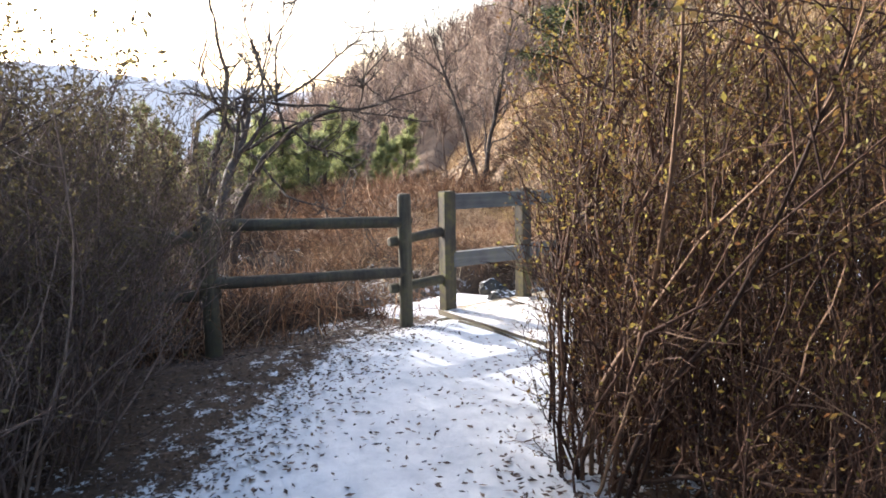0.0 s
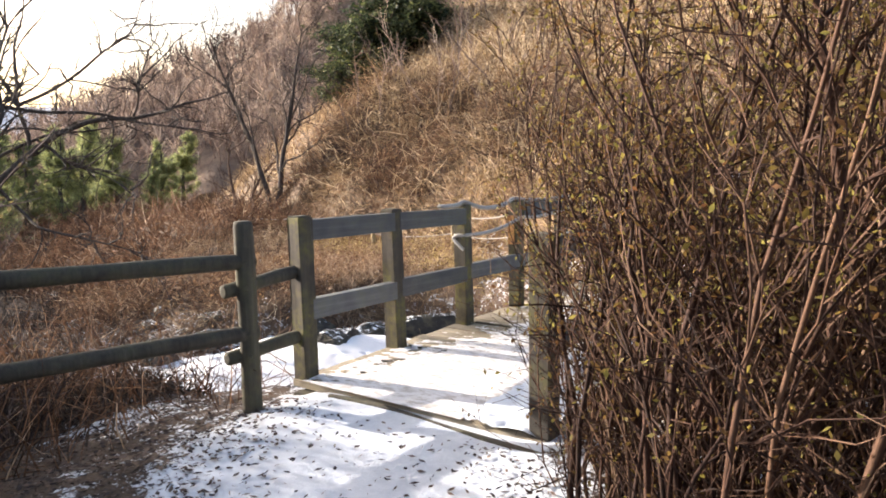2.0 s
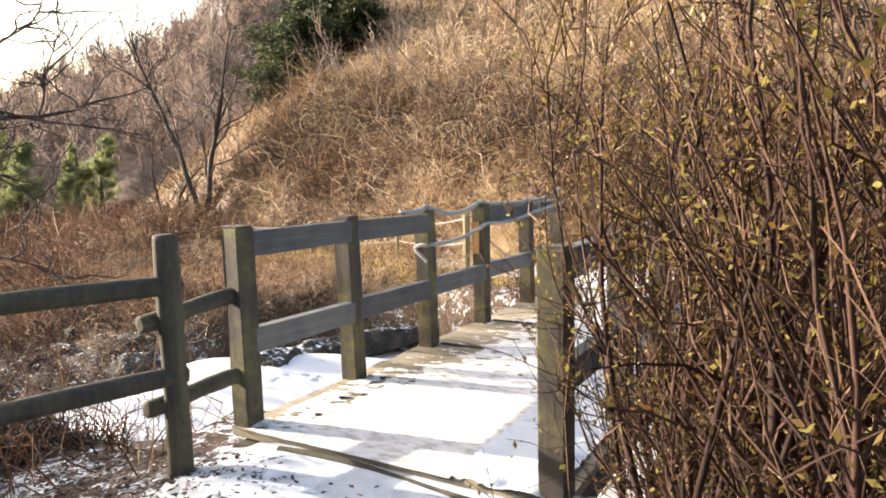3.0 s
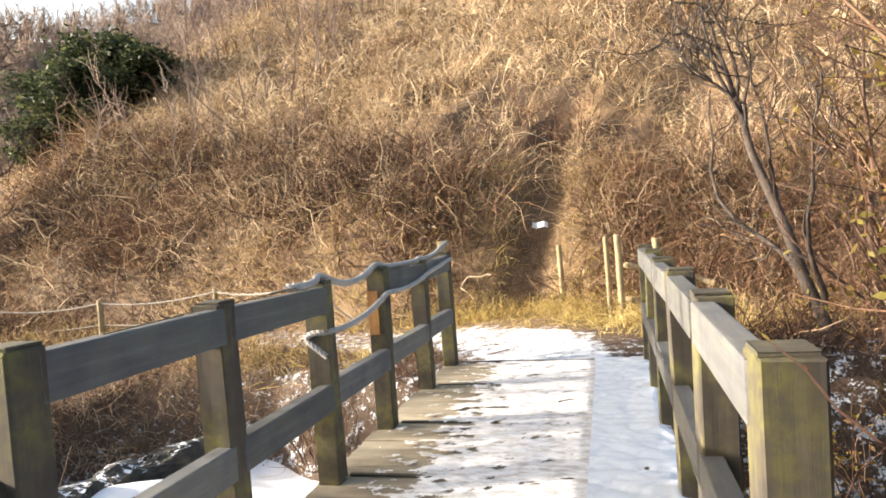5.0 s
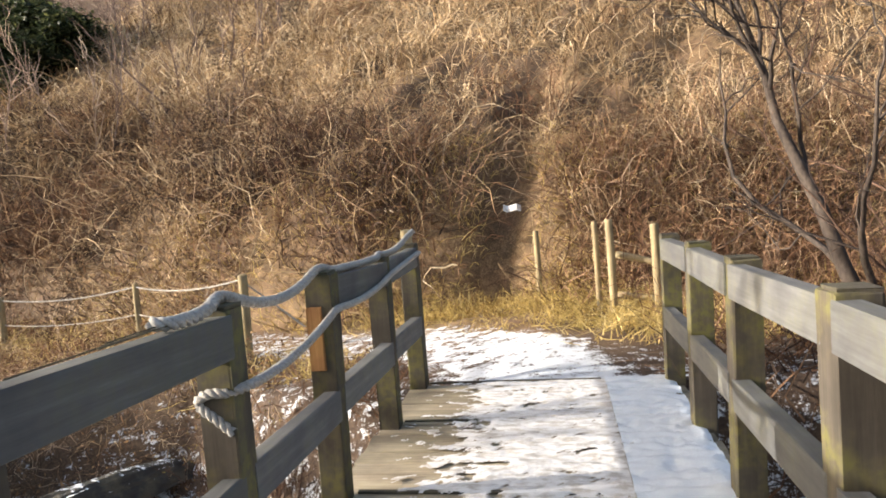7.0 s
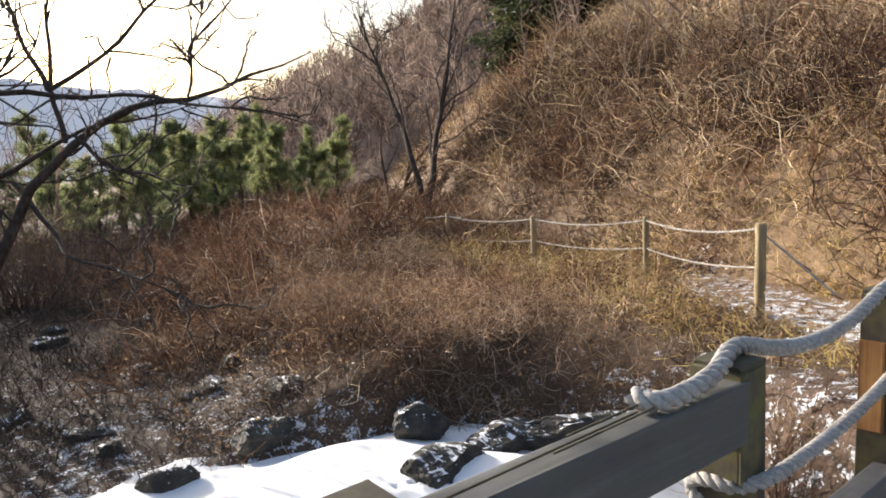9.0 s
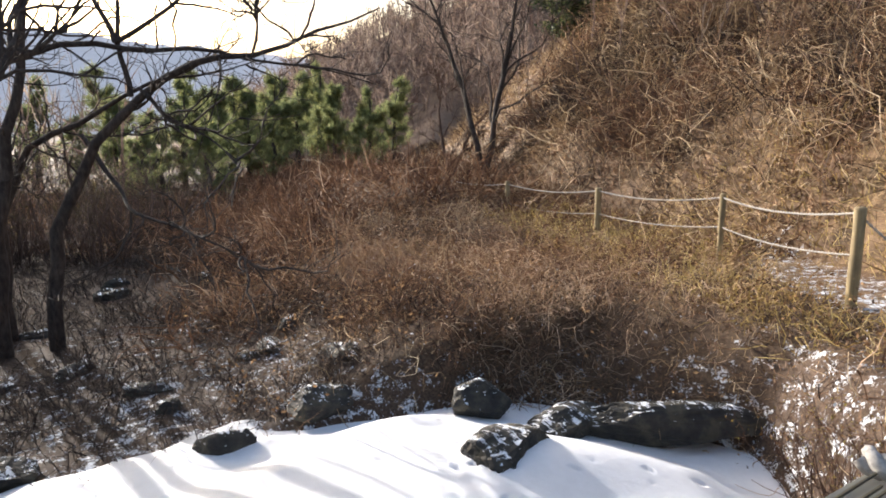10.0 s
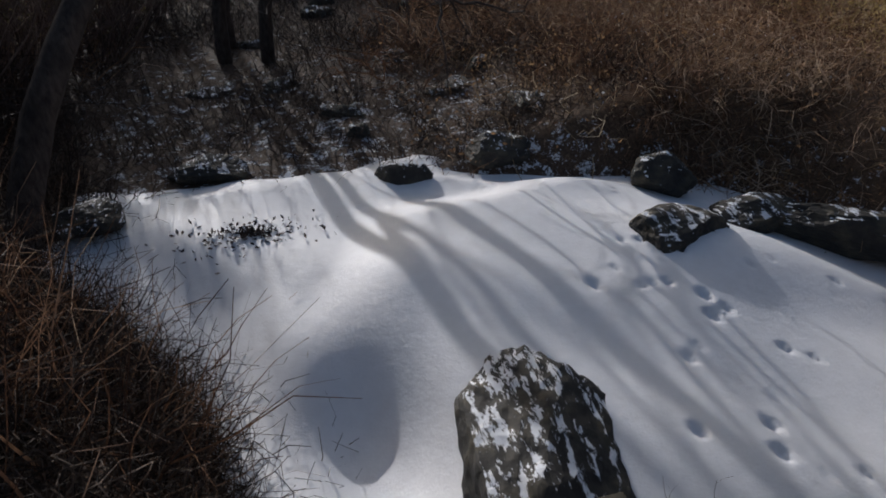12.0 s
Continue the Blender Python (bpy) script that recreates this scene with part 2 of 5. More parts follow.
# ---- mesh helpers ----
def quick_mesh(name, verts, faces, mat):
    """A mesh from arrays of corners and of equal-sided faces."""
    me = bpy.data.meshes.new(name)
    verts = np.asarray(verts, np.float32).reshape(-1, 3)
    faces = np.asarray(faces, np.int32)
    k = faces.shape[1]
    me.vertices.add(len(verts))
    me.vertices.foreach_set("co", verts.ravel())
    me.loops.add(faces.size)
    me.loops.foreach_set("vertex_index", faces.ravel())
    me.polygons.add(len(faces))
    me.polygons.foreach_set("loop_start", np.arange(0, faces.size, k, dtype=np.int32))
    me.update(calc_edges=True)
    me.materials.append(mat)
    return me


def child(name, me, parent, label=""):
    ob = new(name, me)
    ob.parent = parent
    if label:
        tagged(ob, label)
    return ob


def part(name, bm, mat, parent, label=""):
    me = bpy.data.meshes.new(name)
    bm.to_mesh(me)
    bm.free()
    me.materials.append(mat)
    return child(name, me, parent, label)


def unit(v):
    return v / np.maximum(np.linalg.norm(v, axis=-1, keepdims=True), 1e-9)


def tube_arrays(lines, radii, sides=3):
    """Tapered tubes along polylines (N, K, 3) with radii (N, K)."""
    N, K, _ = lines.shape
    tan = unit(np.gradient(lines, axis=1))
    ref = np.where(np.abs(tan[:, :1, 2:3]) > 0.9, np.array([1.0, 0.2, 0.0]), np.array([0.1, 0.2, 1.0]))
    u = unit(np.cross(tan, np.broadcast_to(ref, tan.shape)))
    w = np.cross(tan, u)
    a = np.arange(sides) * 2 * np.pi / sides
    ring = u[:, :, None, :] * np.cos(a)[:, None] + w[:, :, None, :] * np.sin(a)[:, None]
    verts = lines[:, :, None, :] + ring * radii[:, :, None, None]
    base = np.arange(N)[:, None, None] * K * sides
    k = np.arange(K - 1)[None, :, None] * sides
    s = np.arange(sides)[None, None, :]
    s2 = (s + 1) % sides
    f = np.stack([base + k + s, base + k + s2, base + k + sides + s2, base + k + sides + s], -1)
    return verts.reshape(-1, 3), f.reshape(-1, 4)


def ribbon_arrays(lines, widths):
    """Flat blades along polylines, turned at random."""
    N, K, _ = lines.shape
    tan = unit(np.gradient(lines, axis=1))
    side = unit(np.cross(tan, unit(rng.normal(size=(N, 1, 3)))))
    verts = np.stack([lines - side * widths[:, :, None], lines + side * widths[:, :, None]], 2)
    base = np.arange(N)[:, None] * K * 2
    k = np.arange(K - 1)[None, :] * 2
    f = np.stack([base + k, base + k + 1, base + k + 3, base + k + 2], -1)
    return verts.reshape(-1, 3), f.reshape(-1, 4)


def join(*arrays):
    vs, fs, n = [], [], 0
    for v, f in arrays:
        vs.append(v)
        fs.append(f + n)
        n += len(v)
    return np.concatenate(vs), np.concatenate(fs)


def grow(start, direction, length, K, curl=0.25, lift=0.0, droop=0.0):
    """Wandering polylines from starts (N, 3) along directions, with lengths (N,)."""
    N = len(start)
    pts = np.empty((N, K, 3))
    pts[:, 0] = start
    d = unit(np.asarray(direction, float))
    for k in range(1, K):
        d = unit(d + rng.normal(size=(N, 3)) * curl / math.sqrt(K) + np.array([0, 0, 1.0]) * (lift - droop * k / K) / K)
        pts[:, k] = pts[:, k - 1] + d * (length / (K - 1))[:, None]
    return pts


def sprout(lines, per, lo=0.25, hi=1.0, spread=0.8, up=0.2):
    """Starts and directions of side shoots on polylines."""
    N, K, _ = lines.shape
    i = np.repeat(np.arange(N), per)
    u = rng.uniform(lo, hi, len(i)) * (K - 1)
    k = np.minimum(u.astype(int), K - 2)
    f = (u - k)[:, None]
    a, b = lines[i, k], lines[i, k + 1]
    d = unit(b - a) + rng.normal(size=a.shape) * spread + np.array([0, 0, up])
    return a * (1 - f) + b * f, unit(d), u / (K - 1)


def taper(n, K, r0, r1):
    r0 = np.broadcast_to(r0, (n,))
    r1 = np.broadcast_to(r1, (n,))
    t = np.linspace(0, 1, K)
    return r0[:, None] * (1 - t) + r1[:, None] * t


def leaf_arrays(points, size):
    """Small pointed leaves of four corners at points."""
    n = len(points)
    d = unit(rng.normal(size=(n, 3)))
    s = unit(np.cross(d, rng.normal(size=(n, 3))))
    b = np.cross(d, s)
    L = (rng.uniform(0.6, 1.3, n) * size)[:, None]
    v = np.stack([points, points + d * L * 0.5 + s * L * 0.24 + b * L * 0.05, points + d * L, points + d * L * 0.5 - s * L * 0.24 + b * L * 0.05], 1)
    return v.reshape(-1, 3), np.arange(n * 4).reshape(-1, 4)


def along(lines, per, lo=0.2, hi=1.0):
    p, _, _ = sprout(lines, per, lo, hi)
    return p
# ---- the lie of the land ----
def smooth(a, b, x):
    t = np.clip((x - a) / (b - a), 0, 1)
    return t * t * (3 - 2 * t)


def south_edge(x):
    return np.interp(x, [-60, -30, -16, -11, -7.5, -6, -4.9, -3.4, -2.6, -1.3, 30], [-6, -4, -2.8, -2.2, -1.3, -0.6, 0.15, 0.65, 0.85, 0.42, 0.42])


def north_edge(x):
    return np.interp(x, [-60, -30, -16, -12, -8, -6.6, -5.6, -4.4, -3.6, -1.5, 30], [14, 8, 4.6, 3.4, 2.4, 2.2, 3.9, 4.8, 5.3, 4.5, 4.45])


def toe(x):
    return np.interp(x, [-200, -100, -60, -32, -18, -10, -3, 2, 8, 60], [90, 60, 40, 21, 13.8, 11.8, 9.3, 9.0, 8.6, 4])


def ripple(x, y):
    return (np.sin(x * 1.7 + 1.3 * np.sin(y * 0.9)) * np.cos(y * 1.3 + 0.7 * np.sin(x * 1.1)) * 0.5
            + 0.3 * np.sin(x * 3.9 + y * 2.7) * np.sin(y * 4.3 - x * 1.2) + 0.2 * np.sin(x * 7.3 - y * 5.1))


def height(x, y):
    x, y = np.asarray(x, float), np.asarray(y, float)
    ys, yn = south_edge(x), north_edge(x)
    bed = -1.35 + np.clip(-x - 8, 0, 60) * 0.004 - 0.5 * smooth(-6.4, -5.6, x) * smooth(2.6, 1.6, x)
    south = np.interp(x, [-40, -12, -5, -2.2, -0.6, 30], [-0.9, -0.7, -0.55, -0.3, -0.03, 0.0])
    bench = np.interp(x, [-60, -30, -18, -9, -3, 0, 30], [-1.1, -0.6, -0.35, -0.7, -0.35, 0.0, 0.0])
    wS = np.interp(x, [-8, -3, -1.3, 3], [2.5, 1.4, 0.35, 0.35])
    wN = np.interp(x, [-20, -9, -6, -3, -1.3, 3], [4.0, 3.6, 3.2, 1.0, 0.3, 0.3])
    z = bed + (south - bed) * smooth(0, 1, (ys - y) / wS + 0.05)
    z = z + (bench - bed) * smooth(0, 1, (y - yn) / wN + 0.05)
    n = np.maximum(y - toe(x), 0) * np.interp(x, [-60, -30, -18, -3], [0.72, 1.25, 1.45, 1.06])
    cap = np.interp(x, [-160, -110, -75, -45, -25, -8, 30], [3, 5, 10, 22, 34, 36, 38])
    hill = cap * (1 - np.exp(-n * 0.62 / cap)) * smooth(-0.2, 2.0, n)
    # a step of earth above the path
    hill = hill + 1.3 * smooth(0.0, 1.3, n) * np.interp(x, [-20, -9, -3, 3], [0.2, 1.0, 0.9, 0.4]) * np.exp(-n / 25)
    z = z + hill
    # a spur behind the path
    z = z + 0.5 * np.exp(-(((x + 15.5) / 4.0) ** 2 + ((y - 9.8) / 2.2) ** 2))
    # a gully where water runs down to the path
    z = z - 0.7 * np.exp(-((x + 0.75 - 0.12 * (y - 9)) / 0.45) ** 2) * smooth(8.9, 9.8, y) * smooth(16, 11, y)
    rough = ripple(x, y)
    on_path = walked(x, y)
    z = z + rough * (0.05 + 0.35 * smooth(0.5, 5, n)) * (1 - on_path)
    # rising ground behind the start
    z = z + smooth(0, 30, -y - 9) * 9 * np.interp(x, [-60, -10, 10], [0, 0.3, 1])
    return z


def seg_dist(x, y, pts):
    best = np.full(np.shape(x), 1e9)
    for (ax, ay), (bx, by) in zip(pts[:-1], pts[1:]):
        dx, dy = bx - ax, by - ay
        t = np.clip(((x - ax) * dx + (y - ay) * dy) / (dx * dx + dy * dy), 0, 1)
        best = np.minimum(best, np.hypot(x - ax - t * dx, y - ay - t * dy))
    return best


NEAR_PATH = [(9.0, -6.0), (4.4, -3.8), (2.9, -3.05), (1.75, -2.25), (0.85, -1.35), (0.1, -0.5), (0.0, 0.2)]
FAR_PATH = [(0.0, 4.7), (-0.3, 6.0), (-1.6, 7.4), (-3.8, 8.4), (-6.6, 10.4), (-10.0, 11.6), (-16, 13.3)]


def walked(x, y):
    a = 1 - smooth(0.55, 1.35, seg_dist(x, y, NEAR_PATH))
    b = 1 - smooth(0.5, 1.0, seg_dist(x, y, FAR_PATH))
    return np.maximum(a, b)


def axis_steps(lo, hi, far_lo, far_hi, fine):
    mid = np.arange(lo, hi + fine, fine)
    out = [mid]
    s, p, left = fine, lo, []
    while p > far_lo:
        s = min(s * 1.09, 30)
        p -= s
        left.append(p)
    s, p, right = fine, mid[-1], []
    while p < far_hi:
        s = min(s * 1.09, 30)
        p += s
        right.append(p)
    return np.concatenate([left[::-1], mid, right])


gx, gy = axis_steps(-9, 5.5, -900, 600, 0.11), axis_steps(-5, 10.5, -600, 900, 0.11)
GX, GY = np.meshgrid(gx, gy, indexing="ij")
GZ = height(GX, GY)
nx, ny = GX.shape
idx = np.arange(nx * ny).reshape(nx, ny)
quads = np.stack([idx[:-1, :-1], idx[1:, :-1], idx[1:, 1:], idx[:-1, 1:]], -1).reshape(-1, 4)
me = quick_mesh("ground", np.stack([GX, GY, GZ], -1), quads, M_GROUND)
me.polygons.foreach_set("use_smooth", np.ones(len(quads), bool))
hilln = np.maximum(GY - toe(GX), 0)
dry = np.clip(smooth(-3.5, 0.5, GY - toe(GX)) + smooth(0.4, 2.5, GY - north_edge(GX)) * 0.6, 0, 1)
patch = smooth(0.05, 0.3, ripple(GX * 0.33 + 2, GY * 0.33))
dry = dry * (1 - 0.8 * patch * smooth(0, 2, hilln))
inbed = smooth(-0.2, 0.6, GY - south_edge(GX)) * smooth(-1.6, 0.2, north_edge(GX) - GY)
snow = 0.62 * (1 - smooth(0.55, 1.2, seg_dist(GX, GY, NEAR_PATH))) + 0.40 * (1 - smooth(1.2, 2.6, seg_dist(GX, GY, NEAR_PATH)))
snow = np.maximum(snow, np.interp(GX, [-9, -6, -2, 0], [0.1, 0.4, 0.5, 0.66]) * (1 - smooth(0.45, 1.1, seg_dist(GX, GY, FAR_PATH))))
snow = np.maximum(snow, inbed * np.interp(GX, [-25, -15, -9, -5], [0.0, 0.2, 0.36, 0.46]))
snow = np.maximum(snow, 0.40 * smooth(3.5, 0.5, GY - north_edge(GX)) * smooth(-0.5, 0.5, GY - north_edge(GX)) * (GX > -9))
snow = np.maximum(snow, 0.30 * np.exp(-(((GX - 3.5) / 2.5) ** 2 + ((GY - 4.5) / 2.0) ** 2)))
snow = np.maximum(snow, 0.6 * np.exp(-(((GX + 1.85) / 0.75) ** 2 + ((GY + 0.75) / 0.95) ** 2)))
for nm, arr in (("snow", snow), ("dry", dry)):
    at = me.attributes.new(nm, "FLOAT", "POINT")
    at.data.foreach_set("value", arr.astype(np.float32).ravel())
tagged(new("ground", me), "brown earth with leaf mould and patchy trodden snow", "ground", kind="structure")


def drop_on(x, y):
    return float(height(x, y))


# far wooded hills beyond the valley
def far_ridge(name, radius, az0, az1, profile, depth):
    a = np.radians(np.linspace(az0, az1, 160))
    top = np.interp(np.degrees(a), [p[0] for p in profile], [p[1] for p in profile])
    top = top * (1 + 0.03 * np.sin(a * 37 + 2 * np.sin(a * 11)) + 0.012 * np.sin(a * 173 + 3 * np.sin(a * 41)))
    rows = np.linspace(0, 1, 24)
    R = radius + depth * rows[None, :]
    Z = -4 + (top[:, None] + 4) * np.sin(rows[None, :] * np.pi / 2) + 1.2 * np.sin(a[:, None] * 90 + rows * 13)
    v = np.stack([R * np.cos(a)[:, None], R * np.sin(a)[:, None], Z], -1)
    n, k = v.shape[:2]
    ii = np.arange(n * k).reshape(n, k)
    f = np.stack([ii[:-1, :-1], ii[1:, :-1], ii[1:, 1:], ii[:-1, 1:]], -1).reshape(-1, 4)
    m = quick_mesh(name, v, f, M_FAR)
    m.polygons.foreach_set("use_smooth", np.ones(len(f), bool))
    tagged(new(name, m), "distant hill with bare woods, haze put into its grey-blue colour and glow", "hill", kind="structure")


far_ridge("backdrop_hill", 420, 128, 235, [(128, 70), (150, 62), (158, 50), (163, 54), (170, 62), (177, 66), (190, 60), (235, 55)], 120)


# the wooded ridge behind the slope
def ridge_point(az, row):
    """A place on the near wooded ridge, by its bearing and its share of the way up."""
    top = np.interp(az, [70, 95, 110, 125, 136, 147, 153, 157, 162, 168], [43, 42, 39, 33, 27, 17.0, 11, 6.5, 2.5, -2.0])
    a = np.radians(az)
    r = 46 + 60 * row + 1.5 * np.sin(az * 0.35)
    z = -1.5 + (top + 1.5) * np.sin(row ** 1.15 * np.pi / 2) + 1.0 * np.sin(az * 0.31 + row * 5) + 0.7 * np.sin(az * 0.57 - row * 9) + 0.4 * np.sin(az * 0.9 + row * 21)
    return np.stack([r * np.cos(a), r * np.sin(a), z], -1)


AZ, ROW = np.meshgrid(np.linspace(70, 168, 200), np.linspace(0, 1.15, 30), indexing="ij")
v = ridge_point(AZ, ROW)
ii = np.arange(AZ.size).reshape(AZ.shape)
f = np.stack([ii[:-1, :-1], ii[1:, :-1], ii[1:, 1:], ii[:-1, 1:]], -1).reshape(-1, 4)
m = quick_mesh("wooded_ridge", v, f, M_RIDGE)
m.polygons.foreach_set("use_smooth", np.ones(len(f), bool))
tagged(new("wooded_ridge", m), "brown ridge floor under leafless woods", "hill", kind="structure")

# ---- footbridge ----
def box(sx, sy, sz, bevel=0.006, jitter=0.0):
    bm = bmesh.new()
    bmesh.ops.create_cube(bm, size=1.0, matrix=Matrix.Diagonal((sx, sy, sz, 1)))
    bmesh.ops.bevel(bm, geom=bm.edges[:], offset=bevel, segments=2, affect="EDGES", profile=0.6)
    if jitter:
        for v in bm.verts:
            v.co += Vector((random.uniform(-jitter, jitter), random.uniform(-jitter, jitter), random.uniform(-jitter, jitter)))
    return bm


footbridge = tagged(new("footbridge"), "weathered timber footbridge with lichened posts over a frozen stream", "bridge")
LEFT = [(0.0, 1.13), (0.963, 1.12), (1.955, 1.10), (2.924, 1.10), (3.965, 1.07), (4.85, 1.09)]
RIGHT = [(0.0, 1.08), (0.95, 1.08), (1.87, 1.08), (2.95, 1.06), (3.857, 1.06), (4.804, 1.05)]
W = 0.125
LX, RX = -0.95, 0.93
for i, (y, h) in enumerate(LEFT):
    p = part("post", box(W, W, h + 0.05, 0.008, 0.003), M_POST, footbridge)
    p.matrix_local = pose(LX, y, (h - 0.05) / 2, 0.6 * (i % 2), random.uniform(-0.8, 0.8), random.uniform(-2, 2))
for i, (y, h) in enumerate(RIGHT):
    p = part("post", box(W, W, h + 0.05, 0.008, 0.003), M_POST, footbridge)
    p.matrix_local = pose(RX, y, (h - 0.05) / 2, 0, random.uniform(-0.8, 0.8), random.uniform(-2, 2))


for x, row in ((LX, LEFT), (RX, RIGHT)):
    for y, h in row:
        cap = part("post_top", box(W - 0.012, W - 0.012, 0.012, 0.003, 0.002), M_LOG, footbridge, "dark wet end grain")
        cap.matrix_local = pose(x, y, h + 0.004)
for y, side, length in ((1.30, 0.012, 0.5), (1.55, -0.008, 0.35), (1.45, 0.022, 0.28), (0.5, 0.01, 0.4), (3.4, -0.01, 0.45)):
    z = 1.1095 if y < 2 else 1.0695
    crack = part("crack", box(0.004, length, 0.004, 0.001), M_LOG, footbridge, "dark drying crack")
    crack.matrix_local = pose(LX + 0.029 + side, y, z - (0.0 if y > 0.9 else -0.002))


raw = part('splice', box(0.075, 0.014, 0.30, 0.004, 0.002), M_RAW, footbridge, 'raw orange broken timber face')
raw.matrix_local = pose(LX - 0.018, 2.924 - W / 2 - 0.003, 0.80)


def rail(side_x, y0, y1, z0, z1, thick=0.075, tall=0.145):
    length = math.hypot(y1 - y0, z1 - z0)
    r = part("rail", box(thick, length, tall, 0.008, 0.002), M_RAIL, footbridge)
    r.matrix_local = pose(side_x, (y0 + y1) / 2, (z0 + z1) / 2, math.degrees(math.atan2(z1 - z0, y1 - y0)), 0, 0)


def rails(posts, x, gap):
    h = W / 2 - 0.03
    for i in range(len(posts) - 1):
        (y0, t0), (y1, t1) = posts[i], posts[i + 1]
        if i != gap:
            rail(x, y0 + h, y1 - h, t0 - 0.092, t1 - 0.092)
        rail(x, y0 + h, y1 - h, 0.485, 0.475)


rails(LEFT, LX + 0.029, 2)
rails(RIGHT, RX - 0.029, -1)
# bearers under the deck
for x in (-0.85, 0.0, 0.82):
    b = part("bearer", box(0.16, 5.1, 0.24, 0.01), M_LOG, footbridge, "dark heavy bearer beam")
    b.matrix_local = pose(x, 2.4, -0.19)
for y, _ in LEFT[1:]:
    b = part("batten", box(1.30, 0.03, 0.012, 0.003), M_LOG, footbridge, "thin dark strip across the planks")
    b.matrix_local = pose(-0.23, y + 0.085, -0.001)
# sill log across the entrance
sill = tagged(new("sill_log"), "half-buried timber sill log across the snowy path", "log")
a = np.linspace(0, 1, 9)
line = np.stack([-0.58 + 1.6 * a, -0.14 + 0.04 * np.sin(a * 5) - 0.02 * a, -0.04 + 0.008 * np.sin(a * 9)], -1)[None]
child("log", quick_mesh("log", *tube_arrays(line, np.full((1, 9), 0.024), 10), M_LOG), sill)

# ---- round-log fence on the near bank ----
fence = tagged(new("log_fence"), "dark round-log fence beside the snowy path", "fence")


def log_between(name, a, b, r, parent, mat=M_LOG, sides=12, label=""):
    """A round log with worn ends between two points."""
    a, b = np.array(a, float), np.array(b, float)
    t = np.concatenate([[0.0, 0.004], np.linspace(0.02, 0.98, 7), [0.996, 1.0]])
    pts = a + (b - a) * t[:, None]
    off = np.cross(unit(b - a), [0.3, 0.5, 0.8]) * 0.12 * r
    pts = pts + off * np.sin(t * 7.0)[:, None]
    rad = r * (1 + 0.05 * np.sin(t * 11 + a[0]))
    rad[0] = rad[-1] = r * 0.55
    rad[1] = rad[-2] = r * 0.92
    v, f = tube_arrays(pts[None], rad[None], sides)
    bm = bmesh.new()
    vs = [bm.verts.new(c) for c in v]
    for q in f:
        bm.faces.new([vs[k] for k in q])
    bm.faces.new(vs[:sides][::-1])
    bm.faces.new(vs[-sides:])
    for fc in bm.faces:
        fc.smooth = len(fc.verts) == 4
    return part(name, bm, mat, parent, label)


F1 = (-0.925, -0.49)
F2 = (-1.2, -2.17)
F3 = (-1.7, -4.2)
log_between("post", (*F1, -0.35), (F1[0] + 0.005, F1[1], 1.14), 0.062, fence)
log_between("post", (*F2, -0.6), (F2[0], F2[1], 1.06), 0.068, fence)
log_between("post", (*F3, -0.6), (F3[0], F3[1], 1.0), 0.065, fence)
log_between("rail", (F1[0] + 0.02, F1[1] + 0.06, 0.88), (F2[0], F2[1] - 0.1, 0.955), 0.05, fence)
log_between("rail", (F1[0] + 0.02, F1[1] + 0.06, 0.42), (F2[0], F2[1] - 0.1, 0.485), 0.05, fence)
log_between("rail", (F2[0] - 0.03, F2[1] + 0.1, 0.86), (F3[0], F3[1] - 0.1, 0.85), 0.05, fence)
log_between("rail", (F2[0] - 0.03, F2[1] + 0.1, 0.38), (F3[0], F3[1] - 0.1, 0.4), 0.05, fence)
log_between("rail", (-0.985, -0.62, 0.70), (-0.965, -0.03, 0.76), 0.046, fence)
log_between("rail", (-0.985, -0.62, 0.27), (-0.965, -0.03, 0.30), 0.046, fence)

for x, y, z in ((F1[0], F1[1], 0.885), (F1[0], F1[1], 0.425), (F1[0], F1[1], 0.72), (F1[0], F1[1], 0.28), (F2[0], F2[1], 0.30)):
    bolt = bmesh.new()
    bmesh.ops.create_cone(bolt, cap_ends=True, segments=8, radius1=0.016, radius2=0.012, depth=0.02)
    b = part("bolt", bolt, M_LOG, fence, "dark rusty bolt head")
    b.matrix_local = pose(x + 0.052, y - 0.036, z, 90, 0, 55)

# ---- ropes and stakes beyond the bridge ----
def rope(points, r, parent, strands=3, pitch=0.09):
    """A laid rope: three strands twisted round a smooth line."""
    pts = np.array(points, float)
    d = np.concatenate([[0], np.cumsum(np.linalg.norm(np.diff(pts, axis=0), axis=1))])
    n = max(int(d[-1] / 0.014), 12)
    s = np.linspace(0, d[-1], n)
    p = np.stack([np.interp(s, d, pts[:, k]) for k in range(3)], -1)
    for _ in range(6):
        p[1:-1] = (p[:-2] + 2 * p[1:-1] + p[2:]) / 4
    t = unit(np.gradient(p, axis=0))
    u = unit(np.cross(t, [0.2, 0.1, 1.0]))
    w = np.cross(t, u)
    out = []
    for k in range(strands):
        ang = s / pitch * 2 * np.pi + k * 2 * np.pi / strands
        q = p + (u * np.cos(ang)[:, None] + w * np.sin(ang)[:, None]) * r * 0.56
        out.append(tube_arrays(q[None], np.full((1, n), r * 0.52), 7))
    for k, arr in enumerate(out):
        m = quick_mesh("strand", *arr, M_ROPE)
        m.polygons.foreach_set("use_smooth", np.ones(len(m.polygons), bool))
        child("strand", m, parent)


def sag(a, b, dip, n=10):
    a, b = np.array(a, float), np.array(b, float)
    t = np.linspace(0, 1, n)[:, None]
    return [tuple(v) for v in a + (b - a) * t - np.array([0, 0, 1.0]) * dip * 4 * t * (1 - t)]


